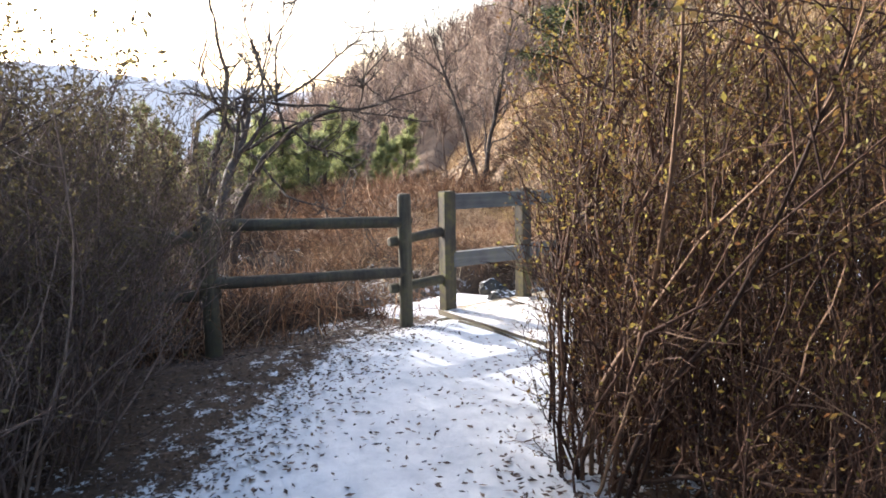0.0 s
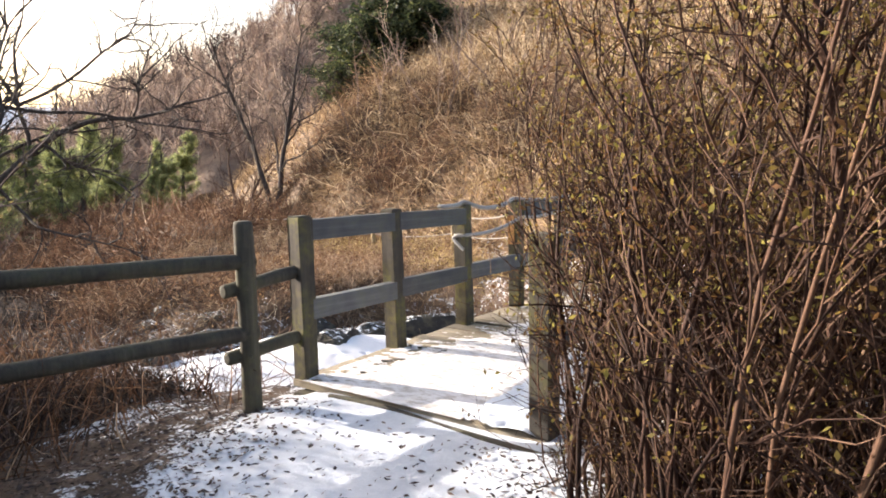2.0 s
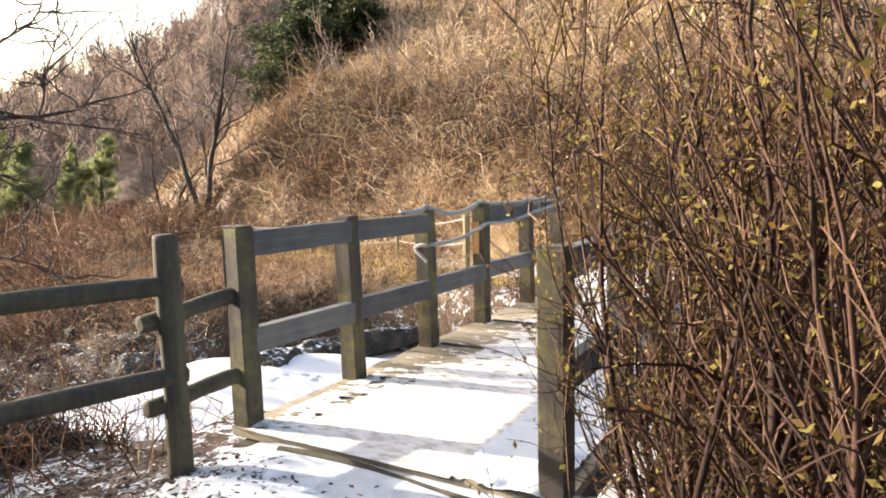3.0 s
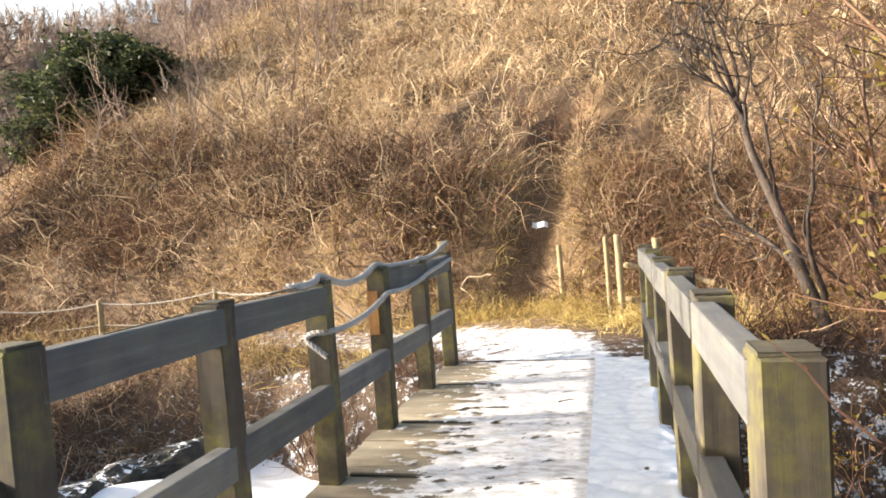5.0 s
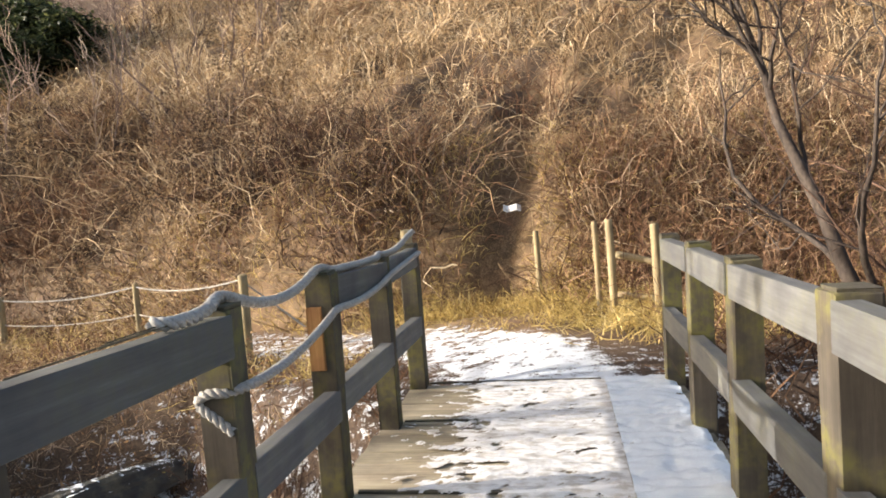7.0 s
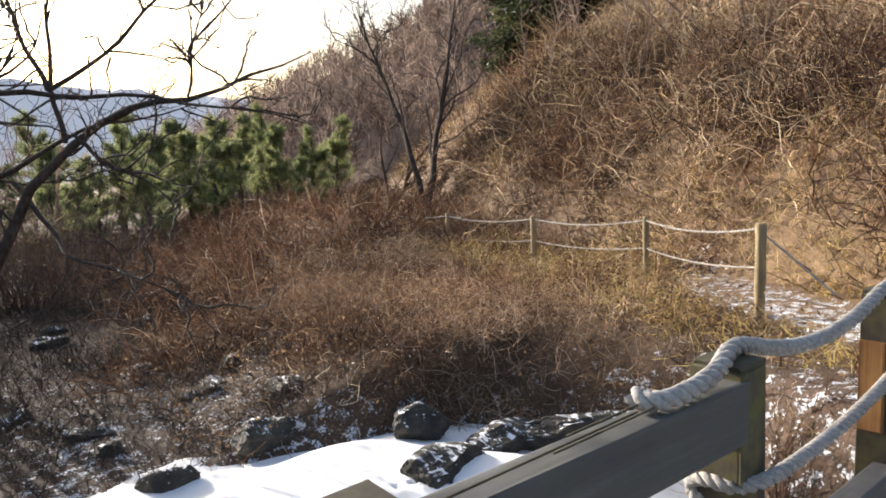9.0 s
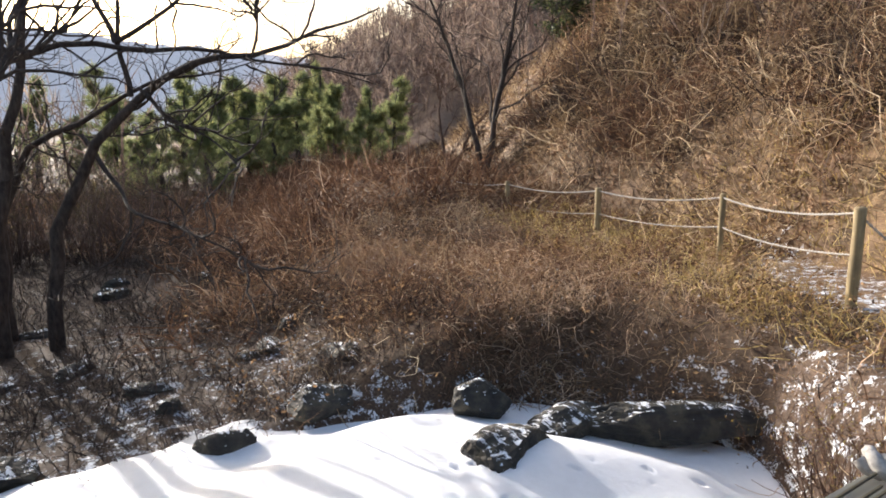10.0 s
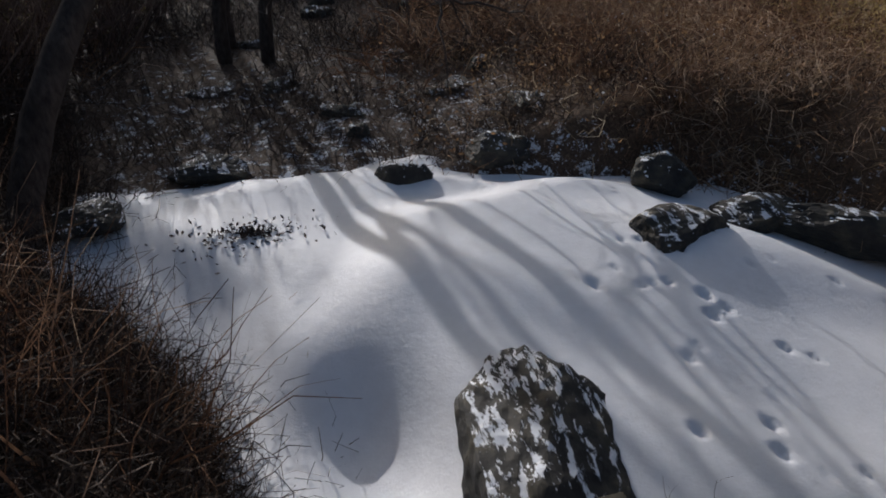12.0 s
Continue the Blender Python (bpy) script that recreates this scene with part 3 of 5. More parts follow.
hand_rope = tagged(new("hand_rope"), "thick grey twisted rope laid over bridge posts", "rope")
top_line = [(-0.955, 1.60, 1.115), (-0.92, 1.585, 1.112), (-0.90, 1.63, 1.11), (-0.905, 1.75, 1.108), (-0.92, 1.86, 1.115), (-0.94, 1.92, 1.13), (-0.95, 1.975, 1.135)]
top_line += sag((-0.95, 2.03, 1.125), (-0.95, 2.86, 1.12), 0.07, 8) + [(-0.95, 2.95, 1.125), (-0.93, 3.05, 1.10), (-0.93, 3.5, 1.085), (-0.93, 3.88, 1.085), (-0.95, 3.97, 1.10)]
top_line += sag((-0.95, 4.04, 1.09), (-0.95, 4.78, 1.15), 0.03, 6) + [(-0.92, 4.90, 1.19)]
rope(top_line, 0.021, hand_rope, 3, 0.105)
low_rope = tagged(new("hand_rope"), "grey twisted rope strung along the bridge posts", "rope")
low_line = [(-0.90, 1.895, 0.70), (-0.97, 1.89, 0.76), (-1.03, 1.895, 0.80), (-0.98, 1.885, 0.835), (-0.90, 1.89, 0.83), (-0.87, 1.97, 0.835)]
low_line += sag((-0.87, 2.03, 0.83), (-0.87, 2.88, 0.93), 0.03, 8) + sag((-0.87, 2.95, 0.93), (-0.87, 3.95, 0.97), 0.03, 8) + [(-0.87, 4.82, 1.03)]
rope(low_line, 0.018, low_rope, 3, 0.085)

rope_fence = tagged(new("rope_fence"), "low wooden stakes strung with pale rope beside the path", "fence")
STAKES = [(-3.83, 7.83, 0.665, 0.06), (-6.45, 9.41, 0.48, 0.045), (-9.57, 10.09, 0.30, 0.06), (-12.6, 10.3, 0.22, 0.055), (-15.6, 10.4, 0.2, 0.05)]
for x, y, top, r in STAKES:
    log_between("stake", (x, y, min(drop_on(x, y), top - 0.7) - 0.2), (x + 0.01, y, top), r, rope_fence, M_STAKE)
for (x0, y0, t0, _), (x1, y1, t1, _) in zip(STAKES[:-1], STAKES[1:]):
    rope(sag((x0, y0, t0 - 0.06), (x1, y1, t1 - 0.06), 0.10), 0.014, rope_fence, 2, 0.12)
    rope(sag((x0, y0, t0 - 0.50), (x1, y1, t1 - 0.50), 0.08), 0.011, rope_fence, 2, 0.12)
rope([(-3.83, 7.83, 0.58), (-3.1, 8.0, -0.08)], 0.014, rope_fence, 2, 0.12)

for x, y, h, r in ((0.75, 7.59, 1.07, 0.045), (0.60, 7.72, 1.05, 0.035), (-0.11, 9.0, 0.92, 0.04), (1.22, 7.45, 1.0, 0.05), (-0.99, 5.06, 1.2, 0.045)):
    st = tagged(new("wooden_stake"), "pale round wooden stake standing in dry grass", "stake", "stakes by the bridge")
    log_between("shaft", (x, y, drop_on(x, y) - 0.2), (x - 0.02, y, h), r, st, M_STAKE)
cross = tagged(new("fallen_branch"), "pale fallen pole leaning between stakes", "branch")
log_between("pole", (0.8, 7.7, 0.66), (1.9, 7.5, 0.38), 0.04, cross, M_STAKE)
cross = tagged(new("fallen_branch"), "pale fallen pole leaning between stakes", "branch")
log_between("pole", (0.8, 7.7, 0.2), (2.0, 7.4, 0.05), 0.035, cross, M_STAKE)
# ---- trees ----
def tree(name, base, height_m, lean, r0, label, mat, levels=(9, 7, 5), seed=1, low=0.3, spread=0.75, stems=1, fine=1.0):
    """A bare tree: trunk, limbs, boughs and twigs."""
    global rng
    keep, rng = rng, np.random.default_rng(seed)
    root = tagged(new(name), label, "tree")
    root.location = base
    d0 = np.tile(np.array([[lean[0], lean[1], 1.0]]), (stems, 1)) + rng.normal(size=(stems, 3)) * (0.22 if stems > 1 else 0.0)
    trunk = grow(np.tile([[0, 0, -0.3]], (stems, 1)) + rng.normal(size=(stems, 3)) * 0.05 * (stems > 1), d0, np.full(stems, height_m), 12, 0.35, 0.25)
    child("trunk", quick_mesh("trunk", *tube_arrays(trunk, taper(stems, 12, r0, r0 * 0.16), 8), mat), root)
    s, d, u = sprout(trunk, levels[0], low, 0.98, spread, 0.25)
    L = height_m * (0.62 - 0.4 * u) * rng.uniform(0.6, 1.2, len(u))
    limbs = grow(s, d, L, 9, 0.75, 0.5)
    rr = r0 * (0.5 - 0.32 * u)
    for n in range(len(s)):
        child("limb", quick_mesh("limb", *tube_arrays(limbs[n:n + 1], taper(1, 9, rr[n], rr[n] * 0.2), 5), mat), root)
    s, d, u = sprout(limbs, levels[1], 0.2, 1.0, 0.7, 0.2)
    boughs = grow(s, d, height_m * 0.2 * rng.uniform(0.5, 1.2, len(s)), 6, 0.7, 0.4)
    tagged(child("bough", quick_mesh("bough", *tube_arrays(boughs, taper(len(s), 6, r0 * 0.13, r0 * 0.04), 4), mat), root), kind="stuff")
    s, d, u = sprout(boughs, levels[2], 0.2, 1.0, 0.7, 0.2)
    twigs = grow(s, d, height_m * 0.085 * rng.uniform(0.5, 1.3, len(s)), 4, 0.6, 0.3)
    tagged(child("twig", quick_mesh("twig", *tube_arrays(twigs, taper(len(s), 4, 0.0045 * fine, 0.0022 * fine), 3), mat), root), kind="stuff")
    rng = keep
    return root


tree("bare_tree", (-5.85, -1.25, -1.0), 6.0, (-0.5, 0.42), 0.15, "dark bare trunk leaning over the stream", M_BARK, (8, 8, 5), 5, 0.45, 0.8, 1)


def curve_through(points, n):
    """A smooth line through a few points."""
    p = np.array(points, float)
    d = np.concatenate([[0], np.cumsum(np.linalg.norm(np.diff(p, axis=0), axis=1))])
    s = np.linspace(0, d[-1], n)
    q = np.stack([np.interp(s, d, p[:, k]) for k in range(3)], -1)
    for _ in range(2):
        q[1:-1] = (q[:-2] + 2 * q[1:-1] + q[2:]) / 4
    return q + np.stack([np.sin(s * 4.1), np.sin(s * 5.3 + 1), np.sin(s * 3.7 + 2)], -1) * 0.035


def crooked_tree():
    """A low tree whose long limbs reach over the stream."""
    global rng
    keep, rng = rng, np.random.default_rng(77)
    root = tagged(new("bare_tree"), "dark bare tree with long crooked limbs over the stream", "tree")
    root.location = (0, 0, 0)
    ways = [([(-10.75, 0.9, -1.5), (-10.75, 1.0, -0.4), (-10.7, 1.1, 0.5), (-10.5, 1.6, 1.3), (-10.35, 2.15, 2.05), (-9.7, 2.9, 2.5), (-9.0, 3.5, 2.5), (-8.4, 4.1, 2.7), (-7.9, 4.6, 3.0)], 0.11),
            ([(-11.6, 0.4, -1.5), (-11.5, 0.5, 0.6), (-11.3, 0.9, 1.45), (-10.9, 1.5, 1.65), (-10.6, 2.1, 2.1), (-10.0, 2.7, 2.3), (-9.4, 3.5, 2.4)], 0.08),
            ([(-11.5, 0.5, 0.6), (-11.5, 0.4, 2.2), (-11.3, 0.8, 2.7), (-10.5, 2.0, 2.7), (-9.9, 2.5, 2.6), (-9.2, 3.4, 2.5), (-8.6, 3.9, 2.3), (-7.9, 4.5, 2.1)], 0.065),
            ([(-10.8, 0.3, -1.5), (-10.7, 0.4, 0.1), (-10.7, 0.7, 1.6), (-10.7, 1.1, 2.9), (-10.9, 1.0, 3.7), (-11.1, 0.9, 4.7), (-11.1, 0.7, 5.8)], 0.11),
            ([(-10.5, 2.0, 2.7), (-10.7, 1.9, 3.3), (-11.0, 1.7, 4.0), (-11.1, 1.5, 5.2)], 0.04),
            ([(-10.37, 2.1, 2.0), (-10.5, 2.1, 2.6), (-10.7, 2.1, 3.4), (-10.7, 2.3, 4.3), (-10.6, 2.5, 5.3)], 0.04),
            ([(-10.8, 1.5, 1.5), (-10.1, 1.9, 0.9), (-9.8, 1.75, 0.6), (-9.0, 2.2, 0.5), (-8.4, 2.5, 0.3), (-7.7, 2.9, 0.0)], 0.035),
            ([(-10.3, 2.2, 2.1), (-9.4, 2.6, 1.6), (-8.6, 3.0, 1.2)], 0.03),
            ([(-10.5, 2.0, 2.7), (-10.0, 2.6, 3.1), (-9.4, 3.2, 3.7), (-9.1, 3.5, 4.1), (-8.9, 3.8, 4.9)], 0.035),
            ([(-9.2, 3.4, 2.5), (-9.0, 3.5, 3.1), (-8.9, 3.7, 3.9)], 0.02)]
    limbs = np.stack([curve_through(w, 18) for w, _ in ways])
    for q, (_, r) in zip(limbs, ways):
        child("limb", quick_mesh("limb", *tube_arrays(q[None], taper(1, 18, r, max(r * 0.08, 0.006)), 8), M_BARK), root)
    s, d, u = sprout(limbs, 13, 0.25, 1.0, 0.75, 0.2)
    b = grow(s, d, rng.uniform(0.4, 1.6, len(s)), 8, 0.9, 0.3)
    tagged(child("bough", quick_mesh("bough", *tube_arrays(b, taper(len(s), 8, 0.017, 0.006), 4), M_BARK), root), kind="stuff")
    s, d, u = sprout(b, 8, 0.15, 1.0, 0.7, 0.2)
    t = grow(s, d, rng.uniform(0.15, 0.7, len(s)), 5, 0.7, 0.3)
    tagged(child("twig", quick_mesh("twig", *tube_arrays(t, taper(len(s), 5, 0.006, 0.003), 3), M_BARK), root), kind="stuff")
    rng = keep


crooked_tree()
tree("bare_tree", (-18.2, 13.7, drop_on(-18.2, 13.7)), 8.0, (-0.03, 0.02), 0.12, "slim bare tree with upright boughs on the slope", M_BARK, (10, 6, 5), 11, 0.2, 0.32, 2, 2.0)
tree("bare_tree", (-21.0, 14.3, drop_on(-21.0, 14.3)), 4.5, (-0.2, -0.05), 0.08, "leaning thin bare tree on the slope", M_BARK2, (10, 7, 5), 12, 0.15, 0.5, 2, 2.0)
tree("bare_tree", (2.95, 5.3, -0.75), 5.2, (-0.10, 0.0), 0.09, "dark reddish bare sapling fanning up beside the bridge", M_BARK, (9, 7, 6), 21, 0.25, 0.42, 2)
tree("bare_tree", (3.4, 5.35, -0.6), 4.2, (0.12, 0.0), 0.05, "reddish bare sapling fanning up beside the bridge", M_BARK2, (9, 7, 6), 22, 0.15, 0.42, 2)


def pine(name, seed, h, dense=1.0):
    """A young pine: trunk, whorled boughs and tufts of needles."""
    global rng
    keep, rng = rng, np.random.default_rng(seed)
    root = tagged(new(name), "bushy green young pine in the valley", "tree", "pines in the valley")
    trunk = grow(np.array([[0, 0, -0.3]]), np.array([[0, 0, 1.0]]), np.array([h]), 8, 0.1)
    child("trunk", quick_mesh("trunk", *tube_arrays(trunk, taper(1, 8, 0.035 * h, 0.008), 6), M_BARK), root)
    s, d, u = sprout(trunk, int(40 * dense), 0.15, 0.98, 0.0, 0.0)
    a = rng.uniform(0, 2 * np.pi, len(s))
    d = np.stack([np.cos(a), np.sin(a), np.full(len(s), 0.25)], -1)
    L = h * 0.36 * (1.08 - u) ** 0.7 * rng.uniform(0.6, 1.15, len(s))
    boughs = grow(s, d, L, 5, 0.3, 0.5)
    tagged(child("bough", quick_mesh("bough", *tube_arrays(boughs, taper(len(s), 5, 0.018, 0.006), 3), M_BARK), root), kind="stuff")
    p, dd, _ = sprout(boughs, 16, 0.2, 1.0, 0.5, 0.6)
    q = np.repeat(p, 13, 0) + rng.normal(size=(len(p) * 13, 3)) * 0.07
    nd = unit(np.repeat(dd, 13, 0) + rng.normal(size=q.shape) * 0.6)
    blades = np.stack([q, q + nd * rng.uniform(0.13, 0.24, len(q))[:, None]], 1)
    child("crown", quick_mesh("crown", *ribbon_arrays(blades, np.tile([[0.013, 0.005]], (len(q), 1))), M_NEEDLE), root)
    rng = keep
    return root


protos = [pine("pine", 31, 4.6), pine("pine", 32, 4.0)]
SPOTS = [(-27, 9.8, 1.0), (-29.5, 8.2, 1.15), (-28.5, 11.4, 1.0), (-31, 10.0, 1.1), (-26.0, 7.0, 0.8), (-30.5, 6.2, 0.95), (-33, 7.6, 1.15), (-33, 12.2, 1.2),
         (-28.0, 5.0, 0.75), (-35, 5.0, 1.1), (-36, 9.5, 1.3), (-32, 3.6, 0.9), (-34, 14.8, 1.25), (-31.5, 14.5, 1.1), (-38, 2.0, 1.2), (-40, 12, 1.4), (-42, 6, 1.4), (-37, 16.5, 1.3)]
SPOTS += [(-24.0, 12.6, 0.8), (-22.5, 11.4, 0.6), (-25.5, 14.5, 0.9)]


def evergreen(seed, h):
    """A broad dark evergreen: short trunk, spreading boughs, lumpy leaf masses."""
    global rng
    keep, rng = rng, np.random.default_rng(seed)
    root = tagged(new("evergreen"), "broad dark evergreen tree on the dry hillside", "tree", "evergreens on the slope")
    trunk = grow(np.array([[0, 0, -0.4]]), np.array([[0, 0, 1.0]]), np.array([h * 0.8]), 8, 0.2)
    child("trunk", quick_mesh("trunk", *tube_arrays(trunk, taper(1, 8, 0.04 * h, 0.02), 6), M_BARK), root)
    s, d, u = sprout(trunk, 26, 0.12, 0.98, 0.0, 0.0)
    a = rng.uniform(0, 2 * np.pi, len(s))
    d = np.stack([np.cos(a), np.sin(a), 0.2 + 0.5 * u], -1)
    boughs = grow(s, d, h * 0.52 * (1.15 - u) ** 0.5 * rng.uniform(0.3, 1.35, len(s)), 6, 0.4, 0.4)
    tagged(child("bough", quick_mesh("bough", *tube_arrays(boughs, taper(len(s), 6, 0.05, 0.012), 3), M_BARK), root), kind="stuff")
    p, dd, _ = sprout(boughs, 12, 0.25, 1.0, 0.6, 0.4)
    q = np.repeat(p, 26, 0) + rng.normal(size=(len(p) * 26, 3)) * np.array([0.22, 0.22, 0.14])
    child("crown", quick_mesh("crown", *leaf_arrays(q, 0.17), M_DEEPGREEN), root)
    rng = keep
    return root


DARK = [(-19.6, 22.6, 3.2), (-21.2, 23.4, 3.6), (-22.8, 24.6, 3.8), (-18.3, 23.6, 2.8), (-20.4, 25.0, 3.8), (-24.4, 26.4, 3.6), (-22.0, 26.4, 4.2), (-26.4, 29.0, 4.0), (-24.6, 24.4, 2.6), (-26.5, 26.0, 3.0)]
green = evergreen(71, 4.0)
for n, (x, y, s) in enumerate(DARK):
    m = Matrix.Translation((x, y, drop_on(x, y) - 0.2)) @ Matrix.Rotation(n * 1.9, 4, "Z") @ Matrix.Diagonal((s / 2.5, s / 2.5, s / 3.4, 1))
    if n == 0:
        green.matrix_basis = m
    else:
        ob = copy_thing(green, m)
for n, (x, y, s) in enumerate(SPOTS):
    m = Matrix.Translation((x, y, drop_on(x, y) - 0.1)) @ Matrix.Rotation(n * 2.1, 4, "Z")
    if n < 2:
        protos[n].matrix_basis = m @ Matrix.Scale(s, 4)
    else:
        ob = copy_thing(protos[n % 2], m)
        ob.scale = (s, s, s)


# ---- bushes ----
def trimmed(lines, gap):
    """Shoots that keep clear of the trodden way."""
    d = seg_dist(lines[..., 0], lines[..., 1], NEAR_PATH) + 0.5 * np.maximum(lines[..., 2] - 2.0, 0)
    deck = (np.abs(lines[..., 0]) < 0.98) & (lines[..., 1] > -0.3) & (lines[..., 1] < 5)
    return lines[(d.min(1) > gap) & ~deck.any(1)]


def stuff(ob):
    return tagged(ob, kind="stuff")


def bush(name, base, spread, tall, stems, label, twig, leaf, seed, leaves=0.6, lean=(0, 0), per=(7, 5), r=0.006, size=0.02, flare=0.35, gap=0.5):
    """A shrub of many stems rising from one stool, with side shoots and some withered leaves."""
    global rng
    keep, rng = rng, np.random.default_rng(seed)
    root = tagged(new(name), label, "shrub")
    root.location = base
    b = np.array(base, float)
    a = rng.uniform(0, 2 * np.pi, stems)
    q = np.sqrt(rng.uniform(0, 1, stems))
    st = np.stack([np.cos(a) * q * spread[0], np.sin(a) * q * spread[1], np.full(stems, -0.12)], -1)
    d = np.stack([np.cos(a) * q * flare + lean[0], np.sin(a) * q * flare + lean[1], np.ones(stems)], -1) + rng.normal(size=(stems, 3)) * 0.16
    main = trimmed(grow(st, d, tall * rng.uniform(0.5, 1.1, stems), 8, 0.45, 0.1) + b, gap + 0.2) - b
    n = len(main)
    stuff(child("stem", quick_mesh("stem", *tube_arrays(main, taper(n, 8, r * rng.uniform(0.7, 1.9, n), r * 0.35), 4), twig), root))
    s, dd, u = sprout(main, per[0], 0.08, 1.0, 0.5, 0.45)
    sh = trimmed(grow(s, dd, tall * 0.28 * rng.uniform(0.3, 1.2, len(s)), 5, 0.6, 0.4) + b, gap - 0.05) - b
    s2, d2, _ = sprout(sh, per[1], 0.1, 1.0, 0.5, 0.4)
    tw = trimmed(grow(s2, d2, tall * 0.11 * rng.uniform(0.4, 1.3, len(s2)), 4, 0.6, 0.3) + b, gap - 0.1) - b
    stuff(child("twig", quick_mesh("twig", *join(tube_arrays(sh, taper(len(sh), 5, r * 0.42, r * 0.22), 3), ribbon_arrays(tw, taper(len(tw), 4, r * 0.26, r * 0.13))), twig), root))
    if leaves > 0:
        pts = np.concatenate([along(tw, 7), along(sh, 4)])
        high = 0.2 + 0.8 * smooth(0.2, 0.75, pts[:, 2] / tall)
        pts = pts[rng.random(len(pts)) < leaves * high]
        stuff(child("leaf", quick_mesh("leaf", *leaf_arrays(pts, size), leaf), root, "small withered yellow-green leaves"))
    rng = keep
    return root


YEL = "tall dense shrub with reddish twigs and withered yellow-green leaves"
bush("shrub", (1.98, -1.08, 0), (0.6, 0.6), 2.5, 190, YEL, M_TWIG, M_LEAF, 41, 0.75, (0.0, 0.0), (10, 8), r=0.008, flare=0.36, size=0.02)
bush("shrub", (2.98, -1.7, 0), (0.65, 0.45), 2.45, 170, YEL, M_TWIG, M_LEAF, 42, 0.75, (0.05, 0.1), (9, 8), r=0.006, flare=0.26, gap=0.95, size=0.02)
bush("shrub", (1.5, -0.55, 0), (0.3, 0.3), 1.5, 60, YEL, M_TWIG, M_LEAF, 55, 0.75, (-0.1, -0.15), (10, 7), r=0.006, flare=0.5, size=0.02)
bush("shrub", (2.1, -1.0, 0), (0.35, 0.35), 2.7, 16, "thick forked reddish limbs within the tall shrub", M_TWIG, M_LEAF, 56, 0.3, (-0.12, -0.1), (9, 6), r=0.017, flare=0.6, size=0.02)
bush("shrub", (3.0, 0.1, -0.1), (0.9, 0.7), 2.8, 90, YEL, M_TWIG, M_LEAF, 43, 0.8, (0.05, 0), (9, 6))
bush("shrub", (4.3, -1.6, 0), (0.7, 0.8), 2.6, 70, YEL, M_TWIG, M_LEAF, 49, 0.8, (0.05, 0.08), (9, 6), r=0.0045, gap=1.1)
bush("shrub", (1.62, 0.1, -0.4), (0.25, 0.4), 1.9, 26, YEL, M_TWIG, M_LEAF, 44, 0.6, (0.12, 0), (8, 5), flare=0.2)
bush("shrub", (1.3, 1.5, -1.1), (0.2, 0.3), 2.0, 16, "small leafy shrub growing up outside the bridge rail", M_TWIG, M_LEAF, 57, 0.75, (-0.03, -0.05), (8, 6), r=0.005, flare=0.2, size=0.024)
DRK = "dark tangled leafless shrub beside the path"
bush("shrub", (0.42, -3.85, 0), (0.6, 0.6), 1.9, 170, DRK, M_DARKTWIG, M_DARKLEAF, 45, 0.9, (-0.1, 0.0), (9, 6), flare=0.45)
bush("shrub", (-0.6, -3.7, -0.1), (0.7, 0.6), 1.9, 140, DRK, M_DARKTWIG, M_DARKLEAF, 46, 0.8, (0, 0), (10, 6), flare=0.4)
bush("shrub", (1.5, -4.5, 0), (0.6, 0.4), 1.7, 90, DRK, M_DARKTWIG, M_DARKLEAF, 47, 0.8, (-0.1, -0.1), (9, 6))
bush("shrub", (-1.9, -3.9, -0.5), (0.8, 0.9), 3.0, 50, "tall thin dark shrub with clinging dead leaves", M_DARKTWIG, M_DARKLEAF, 48, 0.5, (0, 0), (8, 5), r=0.009, size=0.045)
bush("shrub", (-2.9, -4.3, -0.5), (0.9, 0.9), 3.3, 80, "tall thin dark shrub with clinging dead leaves", M_DARKTWIG, M_DARKLEAF, 53, 0.7, (0, 0), (9, 6), r=0.009, size=0.05)
bush("shrub", (-1.5, -5.2, -0.3), (0.9, 0.9), 3.2, 80, "tall thin dark shrub with clinging dead leaves", M_DARKTWIG, M_DARKLEAF, 54, 0.7, (0, 0), (9, 6), r=0.009, size=0.05)
bush("shrub", (-2.3, -1.6, -0.6), (0.4, 0.4), 1.3, 14, "bare forked shrub behind the log fence", M_DARKTWIG, M_DARKLEAF, 50, 0.1, (0, 0), (6, 4), r=0.012)
bush("shrub", (-2.4, 4.9, -0.9), (0.3, 0.3), 0.9, 50, "small dry shrub beside the bridge", M_TWIG, M_LEAF, 51, 0.1, (0.1, -0.2), (8, 5), r=0.004)
bush("shrub", (-1.6, 1.9, -1.3), (0.3, 0.4), 0.8, 40, "small dry shrub under the bridge edge", M_TWIG, M_LEAF, 52, 0.1, (0.0, 0.0), (8, 5), r=0.004)

# shrubs added on the sunward side only to throw shade on the path
TALL = "tall dense dark shrub added on the bank to shade the path"
for k, (x, y, h) in enumerate([(-4.0, -3.2, 2.9), (-4.5, -2.5, 2.7), (-5.3, -3.8, 3.1)]):
    bush("shrub", (x, y, drop_on(x, y)), (0.8, 0.6), h, 70, TALL, M_DARKTWIG, M_DARKLEAF, 80 + k, 0.6, (0, -0.03), (9, 6), r=0.010, size=0.055, flare=0.3)


